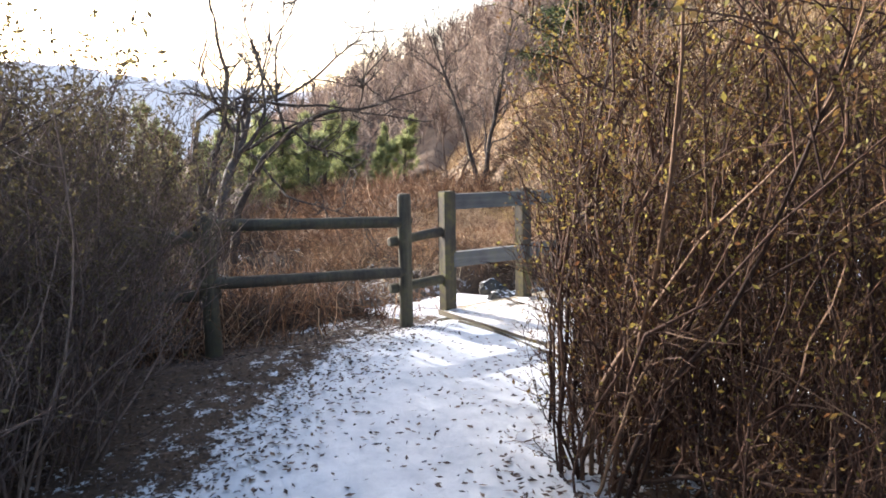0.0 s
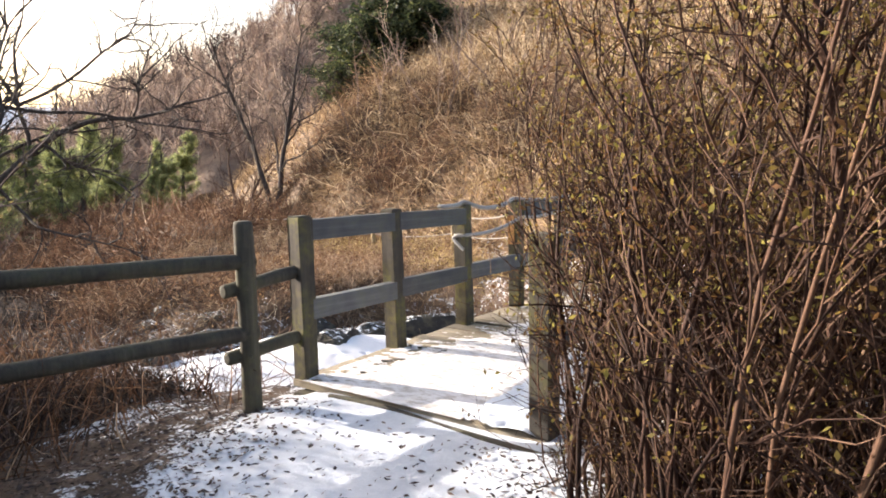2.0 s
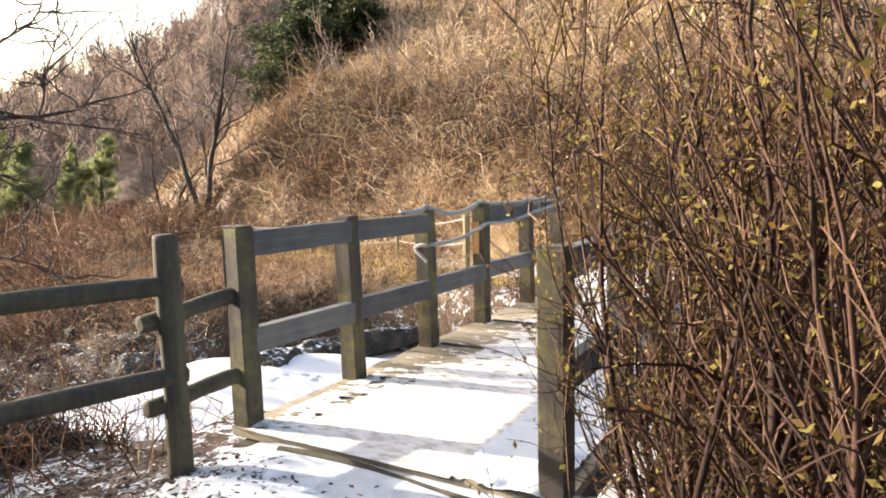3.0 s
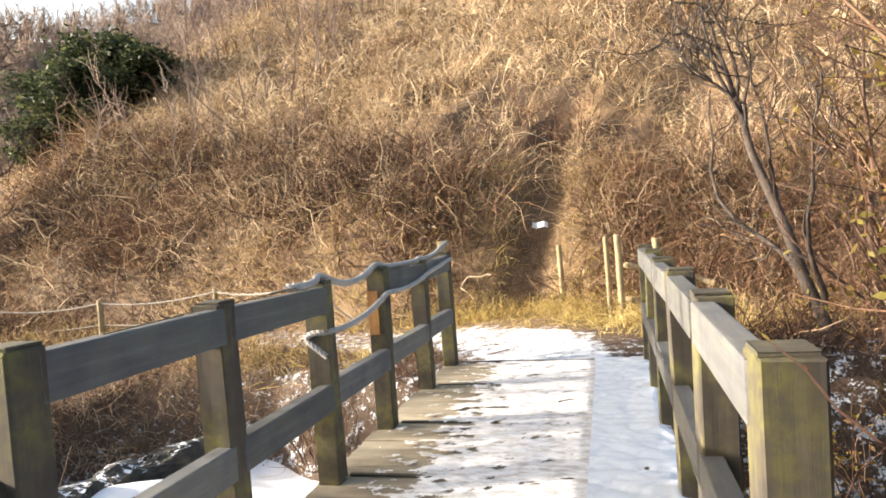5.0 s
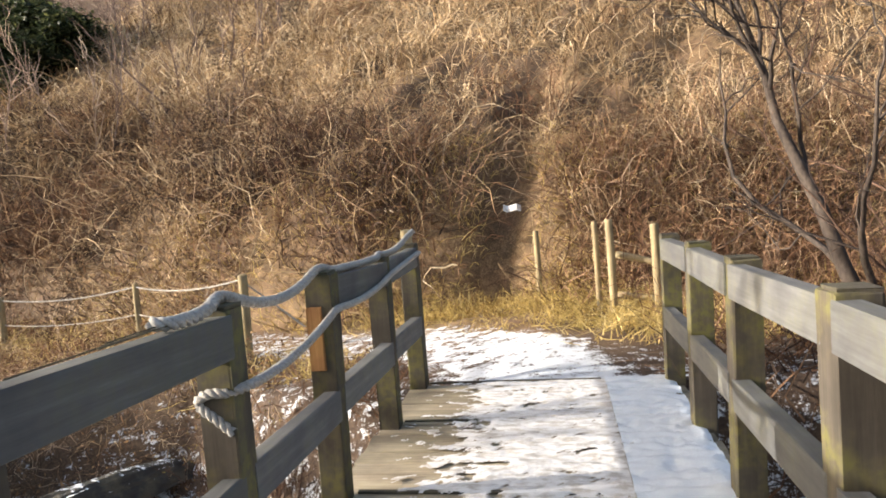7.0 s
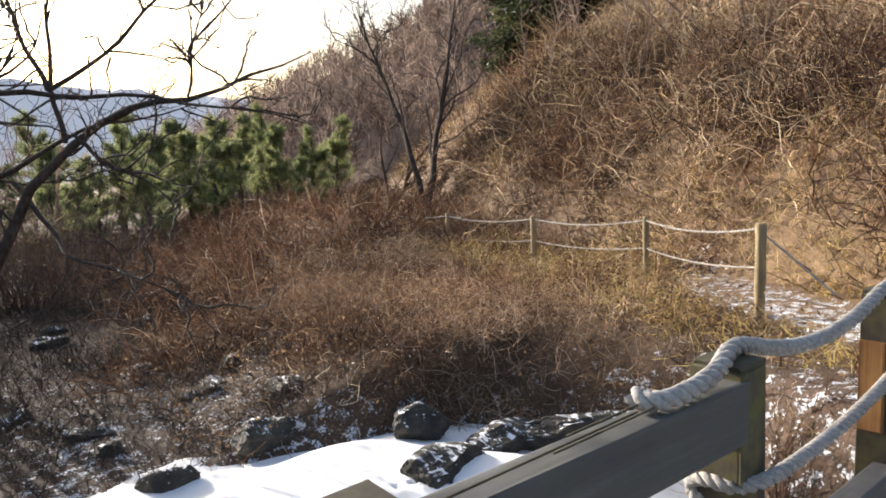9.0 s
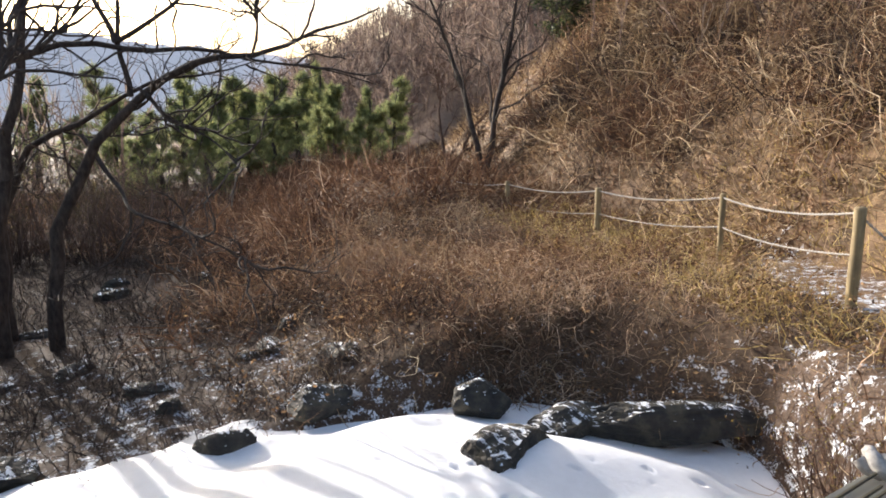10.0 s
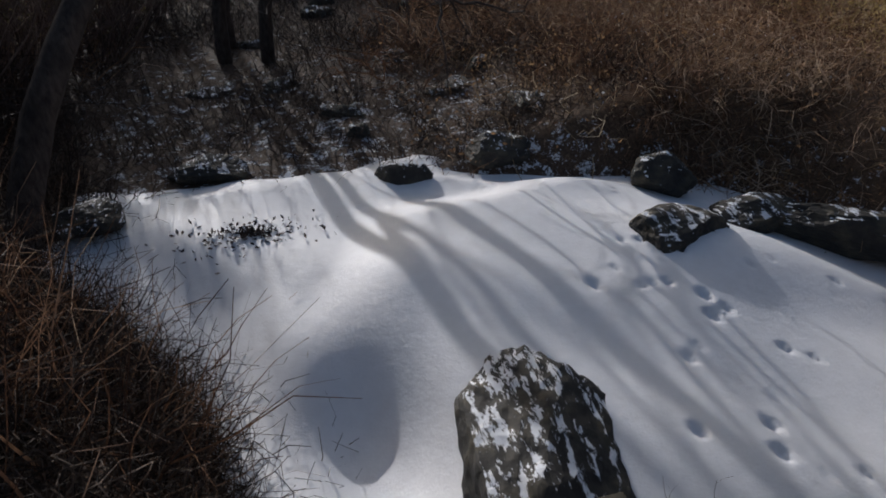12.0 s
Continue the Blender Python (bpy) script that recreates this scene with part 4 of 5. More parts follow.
DEEP = "dense dark leafless shrub on the shaded stream bank"
first = bush("shrub", (-13.5, -1.4, -1.35), (0.9, 0.8), 2.3, 90, DEEP, M_DARKTWIG, M_DARKLEAF, 60, 0.4, (0, 0), (6, 4), r=0.009, size=0.04, flare=0.5)
for k, (x, y, s) in enumerate([(-17.5, 2.0, 1.0), (-11.2, -2.0, 0.95), (-15.2, -0.9, 1.0), (-10.2, -2.7, 1.0), (-8.6, -2.9, 0.9), (-18.8, 0.4, 1.2), (-19.8, 3.4, 1.1)]):
    ob = copy_thing(first, Matrix.Translation((x, y, drop_on(x, y))) @ Matrix.Rotation(k * 1.3, 4, "Z"))
    ob.scale = (s, s, s)


# ---- dead brush, vines and grass ----
def scatter(n, x0, x1, y0, y1, keep):
    x, y = rng.uniform(x0, x1, n), rng.uniform(y0, y1, n)
    k = keep(x, y)
    return x[k], y[k]


def toned(me, tone, verts_each):
    """Each cane its own tone, kin to its neighbours'."""
    at = me.attributes.new("tone", "FLOAT", "POINT")
    at.data.foreach_set("value", np.repeat(np.clip(tone, 0, 1), verts_each).astype(np.float32))
    return me


def canes(name, label, xy, tall, mat, width, arch=1.6, K=5, lean=0.5, kind="stuff", category="brush", curl=0.9, light=0.45):
    """Arching dead canes rooted on the ground."""
    x, y = xy
    n = len(x)
    st = np.stack([x, y, height(x, y) - 0.05], -1)
    d = np.stack([rng.normal(size=n) * lean, rng.normal(size=n) * lean - 0.1, np.ones(n)], -1)
    L = tall * rng.uniform(0.45, 1.35, n)
    lines = grow(st, d, L, K, curl, 0.1, arch)
    w = taper(n, K, width * rng.uniform(0.6, 1.4, n), width * 0.3)
    tone = light + 0.42 * ripple(x * 0.9 + 5, y * 0.9) + 0.2 * rng.normal(size=n)
    return tagged(new(name, toned(quick_mesh(name, *ribbon_arrays(lines, w), mat), tone, 2 * K)), label, category, kind=kind)


def thickets(name, label, xy, wide, tall, per, mat, width, K=5, curl=1.0, droop=1.7, lean=(0.0, -0.15), light=0.48):
    """Rounded thickets: canes that flare from each stool, each stool of one age."""
    x, y = xy
    n = len(x) * per
    cx, cy = np.repeat(x, per), np.repeat(y, per)
    size = np.repeat(rng.uniform(0.5, 1.4, len(x)), per)
    a, q = rng.uniform(0, 2 * np.pi, n), np.sqrt(rng.uniform(0, 1, n))
    sx, sy = cx + np.cos(a) * q * wide * size, cy + np.sin(a) * q * wide * size
    st = np.stack([sx, sy, height(sx, sy) - 0.05], -1)
    d = np.stack([np.cos(a) * q * 0.7 + lean[0], np.sin(a) * q * 0.7 + lean[1], np.ones(n)], -1) + rng.normal(size=(n, 3)) * 0.3
    lines = grow(st, d, tall * size * rng.uniform(0.5, 1.15, n) * (1.1 - 0.5 * q), K, curl, 0.0, droop)
    w = taper(n, K, width * rng.uniform(0.5, 1.5, n), width * 0.35)
    tone = np.repeat(rng.uniform(light - 0.4, light + 0.36, len(x)), per) + 0.16 * rng.normal(size=n)
    return tagged(new(name, toned(quick_mesh(name, *ribbon_arrays(lines, w), mat), tone, 2 * K)), label, "brush", kind="stuff")


off_path = lambda x, y: seg_dist(x, y, FAR_PATH) + 1.0 * smooth(-5.0, -8.0, x)
clear = lambda x, y: (off_path(x, y) > rng.uniform(0.55, 1.1, len(x))) & (rng.random(len(x)) < 0.35 + 0.65 * smooth(-0.35, 0.25, ripple(x * 0.6, y * 0.6)))
on_hill = lambda x, y: (y > toe(x) - 1.2) & clear(x, y)
dip = lambda x, y: np.abs(x + 0.75 - 0.12 * (y - 9)) < 0.4
thick = lambda x, y: (y > toe(x) + 0.3) & (off_path(x, y) > 1.3) & (ripple(x * 0.33 + 2, y * 0.33) > 0.06) & ~dip(x, y)
open_ground = lambda x, y: (y > toe(x) + 0.3) & (off_path(x, y) > 1.3) & (ripple(x * 0.33 + 2, y * 0.33) < 0.12) & ~dip(x, y)
anywhere = lambda x, y: (y > toe(x) + 0.5) & (off_path(x, y) > 1.3) & ~dip(x, y)
# low tangle over the near slope
canes("dead_vines", "tangled tan dead vines on the hillside", scatter(15000, -16, 12, 8.5, 22, lambda x, y: on_hill(x, y) & ~dip(x, y)), 0.7, M_VINE, 0.010)
canes("dead_vines", "tangled tan dead vines on the upper hillside", scatter(26000, -42, 24, 15, 46, on_hill), 1.2, M_VINE, 0.022, light=0.62)
# the tall russet band left of the gully
west = lambda x, y: anywhere(x, y) & (x < -1.3) & (y < toe(x) + np.interp(x, [-20, -8, -2], [7, 5.5, 3.2]))
thickets("thicket", "dark leafless thickets in the folds of the slope", scatter(190, -18, -1.3, 9.8, 22, west), 0.9, 1.5, 110, M_THORN, 0.009)
thickets("thicket", "tall russet thickets along the foot of the slope", scatter(150, -20, -1.5, 9.8, 22, west), 0.8, 2.1, 110, M_RUSSET, 0.0095, 6, 1.3, 2.4)
thickets("thicket", "rounded russet thickets on the hillside", scatter(70, -18, 5, 11, 24, thick), 0.8, 1.5, 100, M_RUSSET, 0.010)
thickets("thicket", "tangled tan thickets along the foot of the slope", scatter(80, -18, -1.5, 10.2, 19, west), 0.7, 1.9, 60, M_VINE, 0.010, 8, 2.0, 3.2)
canes("dead_vines", "long pale vines sprawling over the thickets", scatter(1500, -16, -1.2, 9.6, 17, west), 2.3, M_PALE, 0.010, 3.4, 9, 0.9, curl=1.8)
canes("dead_vines", "long pale vines sprawling over the hillside", scatter(3600, -14, 10, 9.2, 22, on_hill), 1.2, M_PALE, 0.010, 2.8, 7, 1.1, curl=1.4)
# straw-coloured canes right of the gully
right = lambda x, y: (x > -0.25) & (y > 8.4) & (off_path(x, y) > 1.0)
thickets("thicket", "pale straw thickets leaning over the stakes", scatter(34, 0.1, 6, 8.8, 12.5, right), 0.7, 1.1, 110, M_PALE, 0.0075, 6, 0.9, 1.8, (-0.15, -0.3))
thickets("thicket", "brown thickets behind the stakes", scatter(75, 0.6, 8, 8.2, 12, right), 0.7, 1.4, 100, M_RUSSET, 0.008, 6)
thickets("thicket", "rounded russet thickets on the upper slope", scatter(150, -40, 12, 19, 42, thick), 1.4, 2.2, 60, M_VINE, 0.02)
thickets("thicket", "pale dry thickets on the hillside", scatter(130, -16, 14, 11, 26, open_ground), 0.9, 1.1, 80, M_PALE, 0.010, light=0.58)
thickets("thicket", "pale dry thickets on the upper slope", scatter(330, -40, 22, 17, 46, lambda x, y: y > toe(x) + 4.5), 1.4, 1.3, 60, M_PALE, 0.02, light=0.62)
canes("dry_grass", "bright yellow dry grass where the path bends", scatter(9000, -2.6, 2.2, 6.3, 9.6, lambda x, y: (off_path(x, y) > rng.uniform(0.5, 0.9, len(x))) & (y > 7.9 - 0.9 * (x > 0) - 0.4 * x)), 0.34, M_GRASS, 0.006, 1.9, 4, 0.7)
canes("dry_grass", "flattened straw at the mouth of the gully", scatter(5000, -2.4, 1.6, 7.0, 9.8, lambda x, y: seg_dist(x, y, FAR_PATH) > rng.uniform(0.4, 0.7, len(x))), 0.32, M_GRASS, 0.005, 3.0, 5, 1.8)
canes("dry_grass", "yellow dry grass tussocks at the foot of the hill", scatter(24000, -12, 4.5, 6.0, 12, lambda x, y: (y > toe(x) - 3.2) & clear(x, y) & ~dip(x, y)), 0.40, M_GRASS, 0.007, 1.8, 4, 0.6)
canes("dry_grass", "yellow dry grass on the hillside", scatter(26000, -22, 14, 11, 32, lambda x, y: on_hill(x, y) & (y > toe(x) + 2.5)), 0.55, M_PALE, 0.013, 1.5, 4, 0.6)
# low brush hiding the path where it climbs away
verge = lambda x, y: (y > toe(x) - 3.2) & (y < toe(x) + 1.2) & (off_path(x, y) > 0.45) & (x < -5.2 - 0.9 * rng.random(len(x)))
thickets("thicket", "low russet brush along the climbing path", scatter(190, -22, -5, 8, 16, verge), 0.6, 0.75, 90, M_RUSSET, 0.0095, 6, 1.4, 2.2)
thickets("thicket", "low tan brush along the climbing path", scatter(120, -22, -5, 8, 16, verge), 0.6, 0.8, 60, M_VINE, 0.0095, 7, 1.8, 2.6)
# brambles on the far bank of the stream
bank = lambda x, y: (y > north_edge(x) + rng.uniform(-0.9, 0.6, len(x))) & (y < toe(x)) & (off_path(x, y) > 0.85)
tufty = lambda x, y: bank(x, y) & (rng.random(len(x)) < 0.12 + 0.88 * smooth(-0.2, 0.3, ripple(x * 1.1 + 3, y * 1.1)))
canes("bramble", "brown leafless bramble thicket on the stream bank", scatter(12000, -15, -2.0, 2.0, 11, tufty), 0.42, M_RUSSET, 0.0042, 2.0, 7, 0.9, curl=1.7, light=0.62)
thickets("bramble", "dark leafless thorn clumps on the stream bank", scatter(100, -14, -3.0, 2.6, 8.5, bank), 0.6, 0.8, 100, M_THORN, 0.0045, 7, 1.9, 2.0)
thickets("bramble", "tall russet bramble mounds on the stream bank", scatter(30, -11, -4.0, 4.2, 7.6, bank), 0.75, 1.15, 220, M_RUSSET, 0.0042, 7, 2.0, 2.4, light=0.68)
thickets("bramble", "rounded leafless bramble mounds on the stream bank", scatter(64, -15, -4.0, 3.2, 9.0, bank), 0.7, 0.95, 160, M_RUSSET, 0.0042, 7, 2.0, 2.4, light=0.66)
thickets("bramble", "tangled tan bramble mounds on the stream bank", scatter(34, -14, -3.2, 3.5, 9.0, bank), 0.6, 0.9, 90, M_VINE, 0.0042, 8, 2.6, 2.8)
canes("bramble", "long pale bramble runners arching over the bank", scatter(1100, -13, -2.2, 3.0, 10, bank), 1.1, M_PALE, 0.0045, 2.8, 9, 1.1, curl=2.2)


def flecks(name, label, xy, low, top, size, mat, category):
    """Small flat pieces caught in the brush."""
    x, y = xy
    p = np.stack([x, y, height(x, y) + rng.uniform(low, top, len(x))], -1)
    tagged(new(name, quick_mesh(name, *leaf_arrays(p, size), mat)), label, category, kind="stuff")


flecks("dead_leaves", "curled dead leaves caught in the brambles", scatter(16000, -13, -2.4, 2.2, 9.5, tufty), 0.02, 0.5, 0.05, M_CURLED, "leaves")
flecks("snow_flecks", "flecks of snow caught in the brambles", scatter(1500, -12, -2.4, 2.2, 7.5, lambda x, y: bank(x, y) & (rng.random(len(x)) < 0.1 + 0.9 * smooth(0.0, 0.4, ripple(x * 1.4, y * 1.4)))), 0.0, 0.14, 0.045, M_SNOW, "snow")
canes("bramble", "brown leafless bramble thicket on the far stream bank", scatter(14000, -34, -13, 2, 18, bank), 1.2, M_RUSSET, 0.016, 1.6, 5, 0.6)
sbank = lambda x, y: (y < south_edge(x) + rng.uniform(-0.2, 0.5, len(x))) & (seg_dist(x, y, NEAR_PATH) > 1.5) & (x < -1.2) & ((x < -2.7) | (y < -2.1) | (rng.random(len(x)) < 0.15))
canes("dead_brush", "dead brush coloured dark for the shade on the bank", scatter(26000, -9, -1.3, -5.5, 1.2, sbank), 0.6, M_SHADEWEED, 0.005, 1.4, 5, 0.6)
canes("dead_brush", "low weeds coloured dark for the shade, spilling down the bank", scatter(15000, -4.8, -2.3, -1.6, 0.75, lambda x, y: y < south_edge(x) + rng.uniform(-0.5, 0.25, len(x)) - 0.55 * smooth(-2.4, -1.6, x)), 0.42, M_SHADEWEED, 0.0045, 1.7, 6, 0.8, curl=1.5)
canes("dead_brush", "dark dead brush further along the shaded bank", scatter(14000, -34, -8, -14, 0, sbank), 1.6, M_THORN, 0.014, 1.2, 5, 0.5)
canes("dead_brush", "brown weeds in the rough stream bed", scatter(26000, -20, -6.6, -3.0, 5, lambda x, y: rng.random(len(x)) < smooth(-0.6, 0.4, ripple(x * 0.8, y * 0.8))), 0.55, M_SHADEWEED, 0.005, 1.2, 5, 0.5)
east = lambda x, y: (x > 1.15) & (y > 4.3)
canes("dead_brush", "brown dead brush beside the bridge", scatter(12000, 1.1, 9, -3, 9.5, east), 0.8, M_RUSSET, 0.007, 1.6, 5, 0.6)
under = lambda x, y: (x > 1.15) & (rng.random(len(x)) < smooth(-0.4, 0.4, ripple(x * 1.1, y * 1.1)))
canes("dead_brush", "dark dead weeds in the snow beside the bridge", scatter(9000, 1.15, 8, 0.6, 5.5, under), 0.75, M_THORN, 0.006, 1.3, 6, 0.6, curl=1.4)
canes("dead_brush", "russet dead stalks beside the far end of the bridge", scatter(1500, -2.9, -1.25, 3.9, 6.2, lambda x, y: rng.random(len(x)) < smooth(-0.4, 0.3, ripple(x * 1.3, y * 1.3))), 0.5, M_RUSSET, 0.0055, 1.4, 5, 0.5)
canes("reeds", "russet dry stalks below the log fence", scatter(3600, -4.2, -1.1, -3.4, 0.3, lambda x, y: (x < -1.15) & ((y < -2.1) | (x < -2.7) | (rng.random(len(x)) < 0.25))), 0.9, M_RUSSET, 0.005, 0.5, 5, 0.25)


def woods(name, label, xy, tall, spread, mat, w):
    """Far bare woods: bundles of upright boughs."""
    x, y = xy
    n = len(x)
    st = np.stack([x, y, height(x, y) - 0.2], -1)
    trunks = grow(st, np.tile([[0.0, 0, 1]], (n, 1)) + rng.normal(size=(n, 3)) * 0.12, tall * rng.uniform(0.6, 1.2, n), 5, 0.3)
    s, d, u = sprout(trunks, 14, 0.15, 1.0, spread, 0.5)
    b = grow(s, d, tall * 0.32 * rng.uniform(0.5, 1.2, len(s)), 4, 0.5, 0.4)
    arr = join(ribbon_arrays(trunks, taper(n, 5, w * 2.2, w * 0.6)), ribbon_arrays(b, taper(len(s), 4, w * 0.9, w * 0.35)))
    age = rng.uniform(0.0, 0.9, n)
    tone = np.concatenate([np.repeat(age * 0.5, 10), np.repeat(np.repeat(age, 14) + 0.12 * rng.normal(size=len(s)), 8)])
    tagged(new(name, toned(quick_mesh(name, *arr, mat), tone, 1)), label, "woods", kind="stuff")


def ridge_woods():
    az, row = rng.uniform(88, 167, 3000), rng.uniform(0.05, 1.1, 3000) ** 0.8
    p = ridge_point(az, row)
    n = len(p)
    trunks = grow(p - [0, 0, 0.3], np.tile([[0.0, 0, 1]], (n, 1)) + rng.normal(size=(n, 3)) * 0.15, rng.uniform(2.2, 5.2, n), 4, 0.3)
    s, d, u = sprout(trunks, 20, 0.2, 1.0, 0.9, 0.5)
    b = grow(s, d, rng.uniform(0.6, 1.9, len(s)), 3, 0.6, 0.3)
    arr = join(ribbon_arrays(trunks, taper(n, 4, 0.06, 0.025)), ribbon_arrays(b, taper(len(s), 3, 0.045, 0.02)))
    age = rng.uniform(0.0, 0.9, n)
    tone = np.concatenate([np.repeat(age * 0.5, 8), np.repeat(np.repeat(age, 20) + 0.1 * rng.normal(size=len(s)), 6)])
    tagged(new("bare_woods", toned(quick_mesh("bare_woods", *arr, M_WOODS), tone, 1)), "grey-brown leafless woods along the ridge", "woods", kind="stuff")


ridge_woods()
thickets("thicket", "dark brush over the valley floor", scatter(220, -34, -9.5, -5, 7, lambda x, y: (y < north_edge(x) + 2) & (y > -9) & ((x < -17) | (y < south_edge(x) + 0.3) | (y > north_edge(x) - 0.6))), 0.9, 1.3, 90, M_RUSSET, 0.009)
woods("bare_woods", "thin leafless saplings on the hillside", scatter(420, -40, 2, 13, 40, lambda x, y: (y > toe(x) + 3.0) & (x < -3 - 0.25 * y) ), 3.2, 0.5, M_WOODS, 0.018)
woods("bare_woods", "leafless trees along the valley", scatter(220, -60, -22, -30, 6, lambda x, y: x < -20), 5.0, 0.6, M_WOODS, 0.03)

# ---- snow and rocks in the stream ----
def pool_top(x, y):
    z = -1.24 + 0.05 * ripple(x * 0.7, y * 0.7)
    # a shelf of ice that ends in a rounded lip
    lip = smooth(1.1, 1.95, y + 0.38 * (x + 5.2) + 0.05 * np.sin(x * 4)) * smooth(-6.1, -5.4, x + 0.12 * np.sin(y * 2.2))
    z = z + 0.21 * lip * smooth(-1.6, -5.0, x) * smooth(5.4, 3.0, y)
    z = z + 0.12 * np.exp(-(((x + 4.3) / 0.7) ** 2 + ((y - 4.1) / 0.9) ** 2))
    z = z - 0.38 * np.exp(-(((x + 3.3) / 0.72) ** 2 + ((y - 1.1) / 0.42) ** 2)) - 0.25 * smooth(0.9, 0.0, y) * smooth(-6, -4, x)
    return z


px, py = np.arange(-7.3, 2.2, 0.04), np.arange(-1.4, 6.2, 0.03)
PX, PY = np.meshgrid(px, py, indexing="ij")
PZ = pool_top(PX, PY)
steps = random.Random(4)
prints = [(-3.56, 3.44, 0.11), (-3.61, 3.58, 0.08), (-3.75, 3.5, 0.10), (-4.05, 2.82, 0.11), (-3.93, 3.32, 0.08), (-3.95, 3.2, 0.07), (-4.23, 3.6, 0.09), (-2.76, 2.82, 0.09), (-2.52, 3.17, 0.10), (-3.21, 3.75, 0.07), (-2.7, 3.25, 0.09)]
for k in range(34):
    prints.append((steps.uniform(-4.6, -1.8), steps.uniform(2.9, 5.0), steps.uniform(0.03, 0.07)))
for x, y, r in prints:
    r = 0.75 * r
    PZ -= 0.055 * np.exp(-(((PX - x) ** 2 + ((PY - y) * 1.25) ** 2) / (r * r * 0.36)) ** 2)
keep = (PY > south_edge(PX) - 1.1) & (PY < north_edge(PX) + 1.1)
edge = np.minimum(np.minimum(PY - south_edge(PX), north_edge(PX) - PY), PX + 6.9)
PZ = PZ - 0.10 * (1 - smooth(-0.1, 0.5, edge)) - 0.3 * smooth(-6.75, -7.25, PX + 0.25 * ripple(PY * 1.3, PX)) - 0.7 * smooth(1.1, 2.1, PX + 0.25 * ripple(PY * 1.3, PX))
ii = np.arange(PX.size).reshape(PX.shape)
q = np.stack([ii[:-1, :-1], ii[1:, :-1], ii[1:, 1:], ii[:-1, 1:]], -1)[keep[:-1, :-1] & keep[1:, 1:]].reshape(-1, 4)
pm = quick_mesh("stream_snow", np.stack([PX, PY, PZ], -1), q, M_SNOW)
pm.polygons.foreach_set("use_smooth", np.ones(len(q), bool))
tagged(new("stream_snow", pm), "smooth white snow over stream ice with small footprints", "snow", kind="structure")


def boulder(x, y, z, sx, sy, sz, seed, turn=0.0, label="dark jagged boulder dusted with snow", cuts=()):
    """A broken stone: a rough ball split along flat planes, then worn."""
    pick = random.Random(seed)
    planes = [(Vector(n).normalized(), d) for n, d in cuts]
    for _ in range(11):
        planes.append((Vector((pick.gauss(0, 1), pick.gauss(0, 1), pick.gauss(0, 0.8))).normalized(), pick.uniform(0.62, 0.9)))
    bm = bmesh.new()
    bmesh.ops.create_icosphere(bm, subdivisions=5, radius=1.0)
    shift = Vector((seed * 1.7, seed * 0.6, 0))
    for v in bm.verts:
        c = v.co.normalized() * (1 + 0.22 * noise.noise(v.co * 1.6 + shift))
        for n, d in planes:
            over = c.dot(n) - d
            if over > 0:
                c = c - n * over * 0.94
        c = c * (1 + 0.05 * noise.noise(c * 5.0 + shift) + 0.035 * noise.noise(c * 12.0 + shift) + 0.05 * abs(noise.noise(Vector((c.x * 2, c.y * 7, c.z * 9)) + shift)))
        v.co = Vector((c.x * sx, c.y * sy, c.z * sz))
    me = bpy.data.meshes.new("boulder")
    bm.to_mesh(me)
    bm.free()
    me.materials.append(M_ROCK)
    ob = tagged(new("boulder", me), label, "rock")
    ob.matrix_world = pose(x, y, z, 0, 0, turn)


boulder(-4.5, 3.75, -1.1, 0.3, 0.54, 0.25, 3, 10)
boulder(-2.78, 1.93, -1.32, 0.98, 0.66, 0.46, 5, -8, "large dark flat-faced boulder streaked with snow", (((0.25, 0.55, 0.8), 0.55), ((0.0, -1.0, 0.15), 0.62), ((-1.0, 0.5, 0.2), 0.8)))
boulder(-4.15, 5.45, -1.15, 0.28, 1.0, 0.22, 7, -38, "long dark rock ledge capped with snow")
boulder(-4.75, 4.7, -1.17, 0.28, 0.42, 0.17, 17)
boulder(-6.35, 1.95, -1.25, 0.2, 0.32, 0.16, 9)
boulder(-7.05, 0.2, -1.3, 0.3, 0.4, 0.15, 11)
boulder(-6.6, 3.0, -1.2, 0.3, 0.35, 0.2, 13)
boulder(-5.5, 4.2, -1.1, 0.25, 0.3, 0.2, 15)
boulder(-6.2, -0.75, -1.25, 0.28, 0.35, 0.14, 19)
boulder(-3.2, 6.4, -0.75, 0.3, 0.28, 0.22, 21)
boulder(-2.5, 6.0, -0.5, 0.28, 0.25, 0.2, 23)
for k in range(14):
    x, y = random.uniform(-15, -7.2), random.uniform(-1.5, 4.0)
    boulder(x, y, drop_on(x, y), random.uniform(0.12, 0.35), random.uniform(0.12, 0.35), random.uniform(0.08, 0.2), 30 + k, random.uniform(0, 90), "small dark stone in the rough stream bed")

# dead leaves blown on to the snow
lr, la = np.abs(rng.normal(size=420)) * 0.22, rng.uniform(0, 2 * np.pi, 420)
lx, ly = -5.62 + lr * np.cos(la) * 0.7, 0.51 + lr * np.sin(la) * 1.4
pts = np.stack([lx, ly, pool_top(lx, ly) + 0.01], -1)
tagged(new("blown_leaves", quick_mesh("blown_leaves", *leaf_arrays(pts, 0.05), M_LITTER)), "dark dead leaves blown on to stream snow", "leaves", kind="stuff")

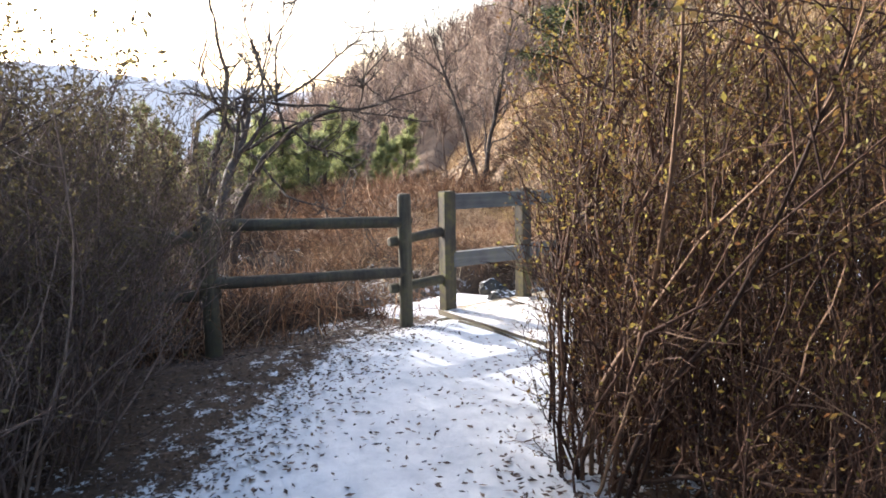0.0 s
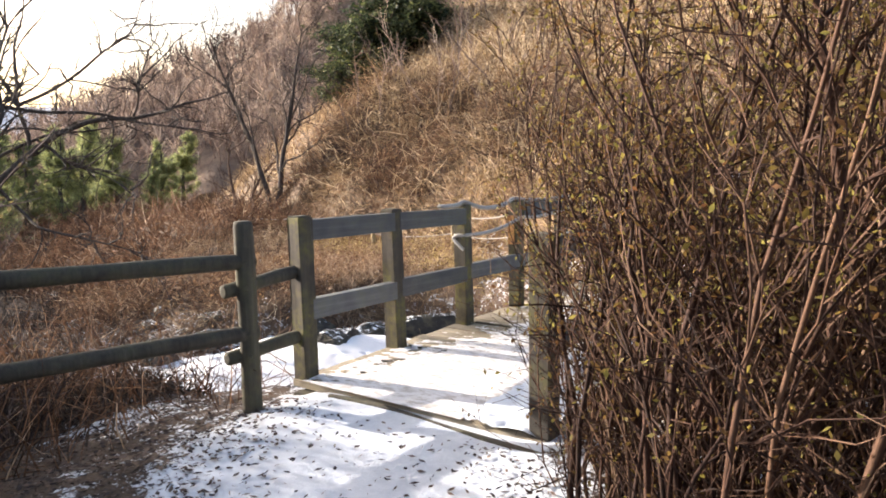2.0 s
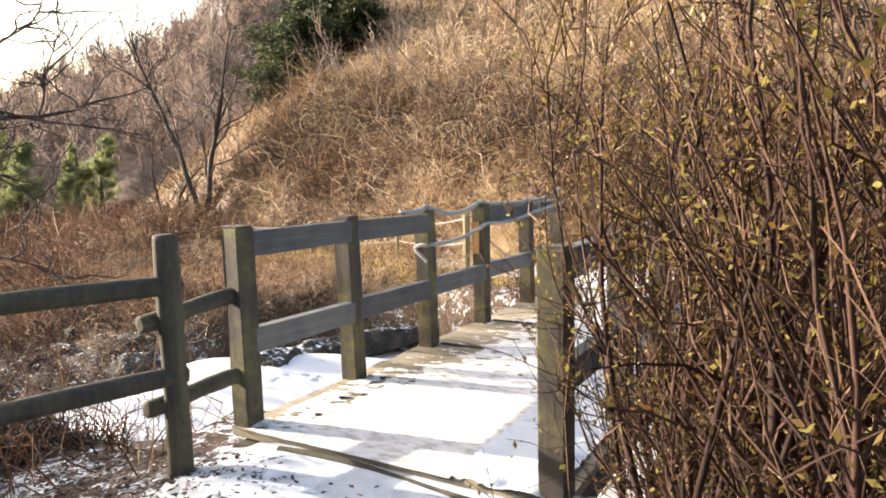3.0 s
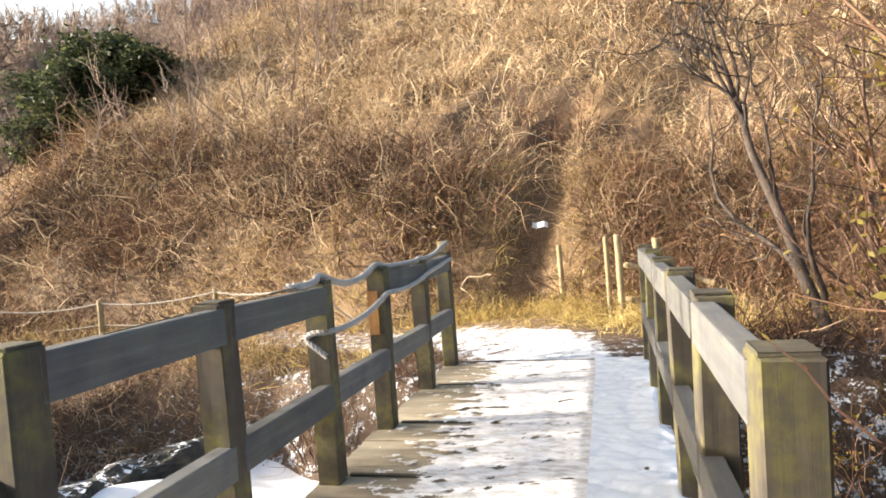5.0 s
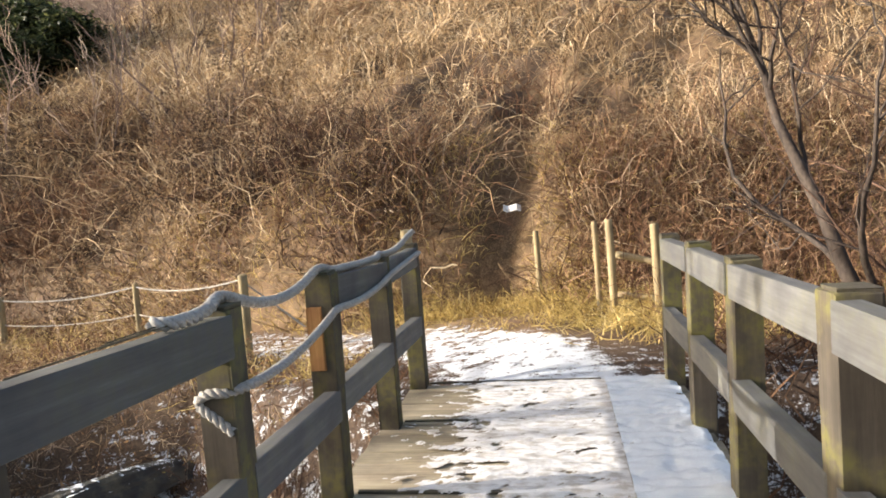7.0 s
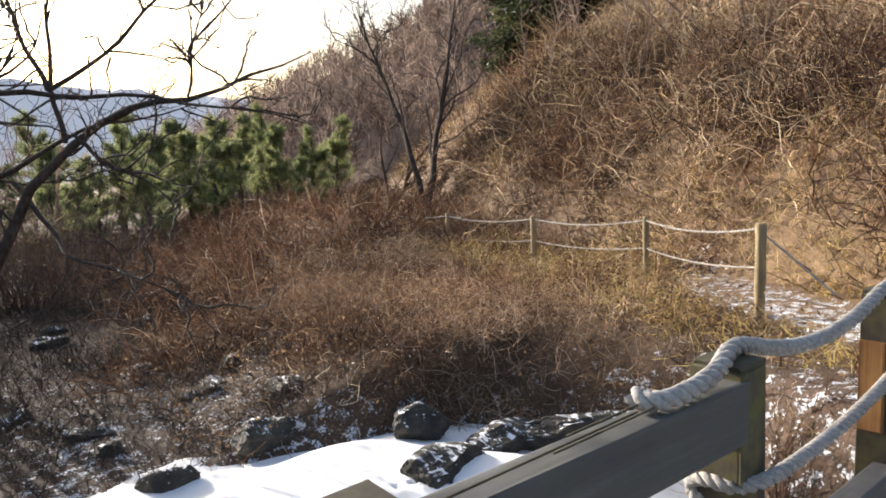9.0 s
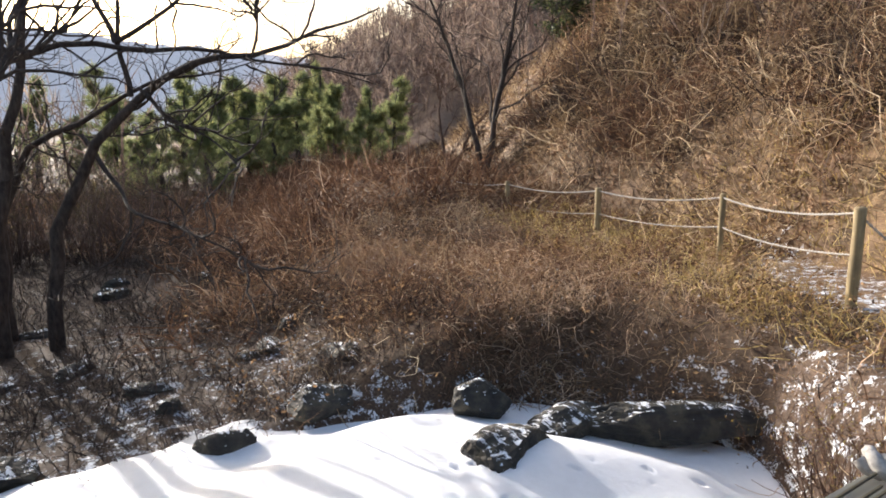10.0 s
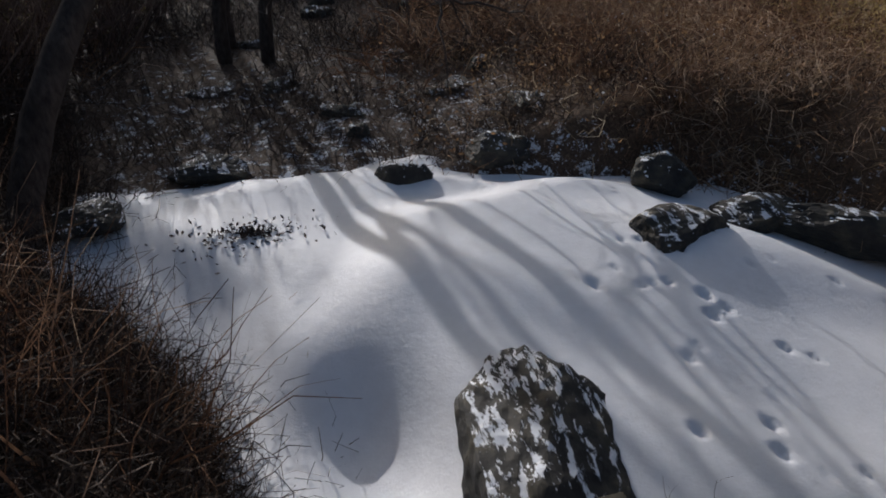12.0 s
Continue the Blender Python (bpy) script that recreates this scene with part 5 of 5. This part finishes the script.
# scrap of white plastic caught in the slope
scrap = bmesh.new()
bmesh.ops.create_grid(scrap, x_segments=4, y_segments=3, size=0.5)
for v in scrap.verts:
    v.co = Vector((v.co.x * 0.26, v.co.y * 0.14, 0.03 * math.sin(v.co.x * 6) + 0.02 * math.cos(v.co.y * 9)))
bmesh.ops.solidify(scrap, geom=scrap.faces[:], thickness=0.006)
sm = bpy.data.meshes.new("litter_scrap")
scrap.to_mesh(sm)
scrap.free()
sm.materials.append(M_WORN)
sc = tagged(new("litter_scrap", sm), "small white scrap lying in the brown brush", "litter")
sc.matrix_world = pose(-0.48, 9.9, 1.24, 40, 8, 10)

# ---- leaves on the ground ----
lx, ly = scatter(42000, -2.0, 5, -5.5, 0.2, lambda x, y: ((seg_dist(x, y, NEAR_PATH) > 0.35 + 0.6 * rng.random(len(x))) | (rng.random(len(x)) < 0.13)) & (seg_dist(x, y, NEAR_PATH) < 2.6) & ((y < -0.25)))
pts = np.stack([lx, ly, height(lx, ly) + 0.012], -1)
v, f = leaf_arrays(pts, 0.045)
v = v.reshape(-1, 4, 3)
v[:, :, 2] = pts[:, None, 2] + (v[:, :, 2] - pts[:, None, 2]) * 0.3
tagged(new("leaf_litter", quick_mesh("leaf_litter", v, f, M_LITTER)), "dark fallen leaves scattered along the snowy path", "leaves", kind="stuff")

# ---- deck planks and the snow on them ----
py0 = -0.08
plank_mesh = []
for k in range(3):
    bm = box(1.99, 0.142, 0.05, 0.005, 0.002)
    pmesh = bpy.data.meshes.new("plank")
    bm.to_mesh(pmesh)
    bm.free()
    pmesh.materials.append(M_PLANK)
    plank_mesh.append(pmesh)
for k in range(33):
    ob = child("plank", plank_mesh[k % 3], footbridge)
    ob.matrix_local = pose(-0.02 + random.uniform(-0.012, 0.012), py0 + 0.0755 + k * 0.1505, -0.033 + random.uniform(-0.003, 0.003), random.uniform(-0.5, 0.5), random.uniform(-0.2, 0.2), random.uniform(-0.25, 0.25))


def snow_sheet(name, x0, x1, y0, y1, step, mat, label, level, thick):
    x, y = np.arange(x0, x1, step), np.arange(y0, y1, step)
    X, Y = np.meshgrid(x, y, indexing="ij")
    h = np.array([noise.fractal(Vector((a * 6.5, b * 11.0, 0.0)), 0.55, 2.0, 6) for a, b in zip(X.ravel(), Y.ravel())]).reshape(X.shape)
    cover = level(X, Y) + h * 0.75
    Z = 0.004 + np.clip(cover, 0, 1) * thick
    i2 = np.arange(X.size).reshape(X.shape)
    ok = cover > 0
    f = np.stack([i2[:-1, :-1], i2[1:, :-1], i2[1:, 1:], i2[:-1, 1:]], -1)[ok[:-1, :-1] & ok[1:, 1:]].reshape(-1, 4)
    sh = quick_mesh(name, np.stack([X, Y, Z], -1), f, mat)
    sh.polygons.foreach_set("use_smooth", np.ones(len(f), bool))
    tagged(new(name, sh), label, "snow", kind="structure")


snow_sheet("deck_snow", -0.9, 0.45, -0.1, 4.9, 0.011, M_WORN, "thin trodden snow on the bridge planks", lambda X, Y: np.interp(X, [-0.9, -0.62, -0.42, -0.2, 0.45], [-0.5, -0.22, 0.25, 0.5, 0.58]) + 0.7 * (1 - smooth(0.3, 2.0, Y)), 0.007)
snow_sheet("deck_snow", 0.44, 0.93, -0.1, 4.9, 0.022, M_STRIP, "smooth fresh snow along the bridge edge", lambda X, Y: np.full(X.shape, 0.85) - 0.5 * smooth(0.84, 0.93, X), 0.03)
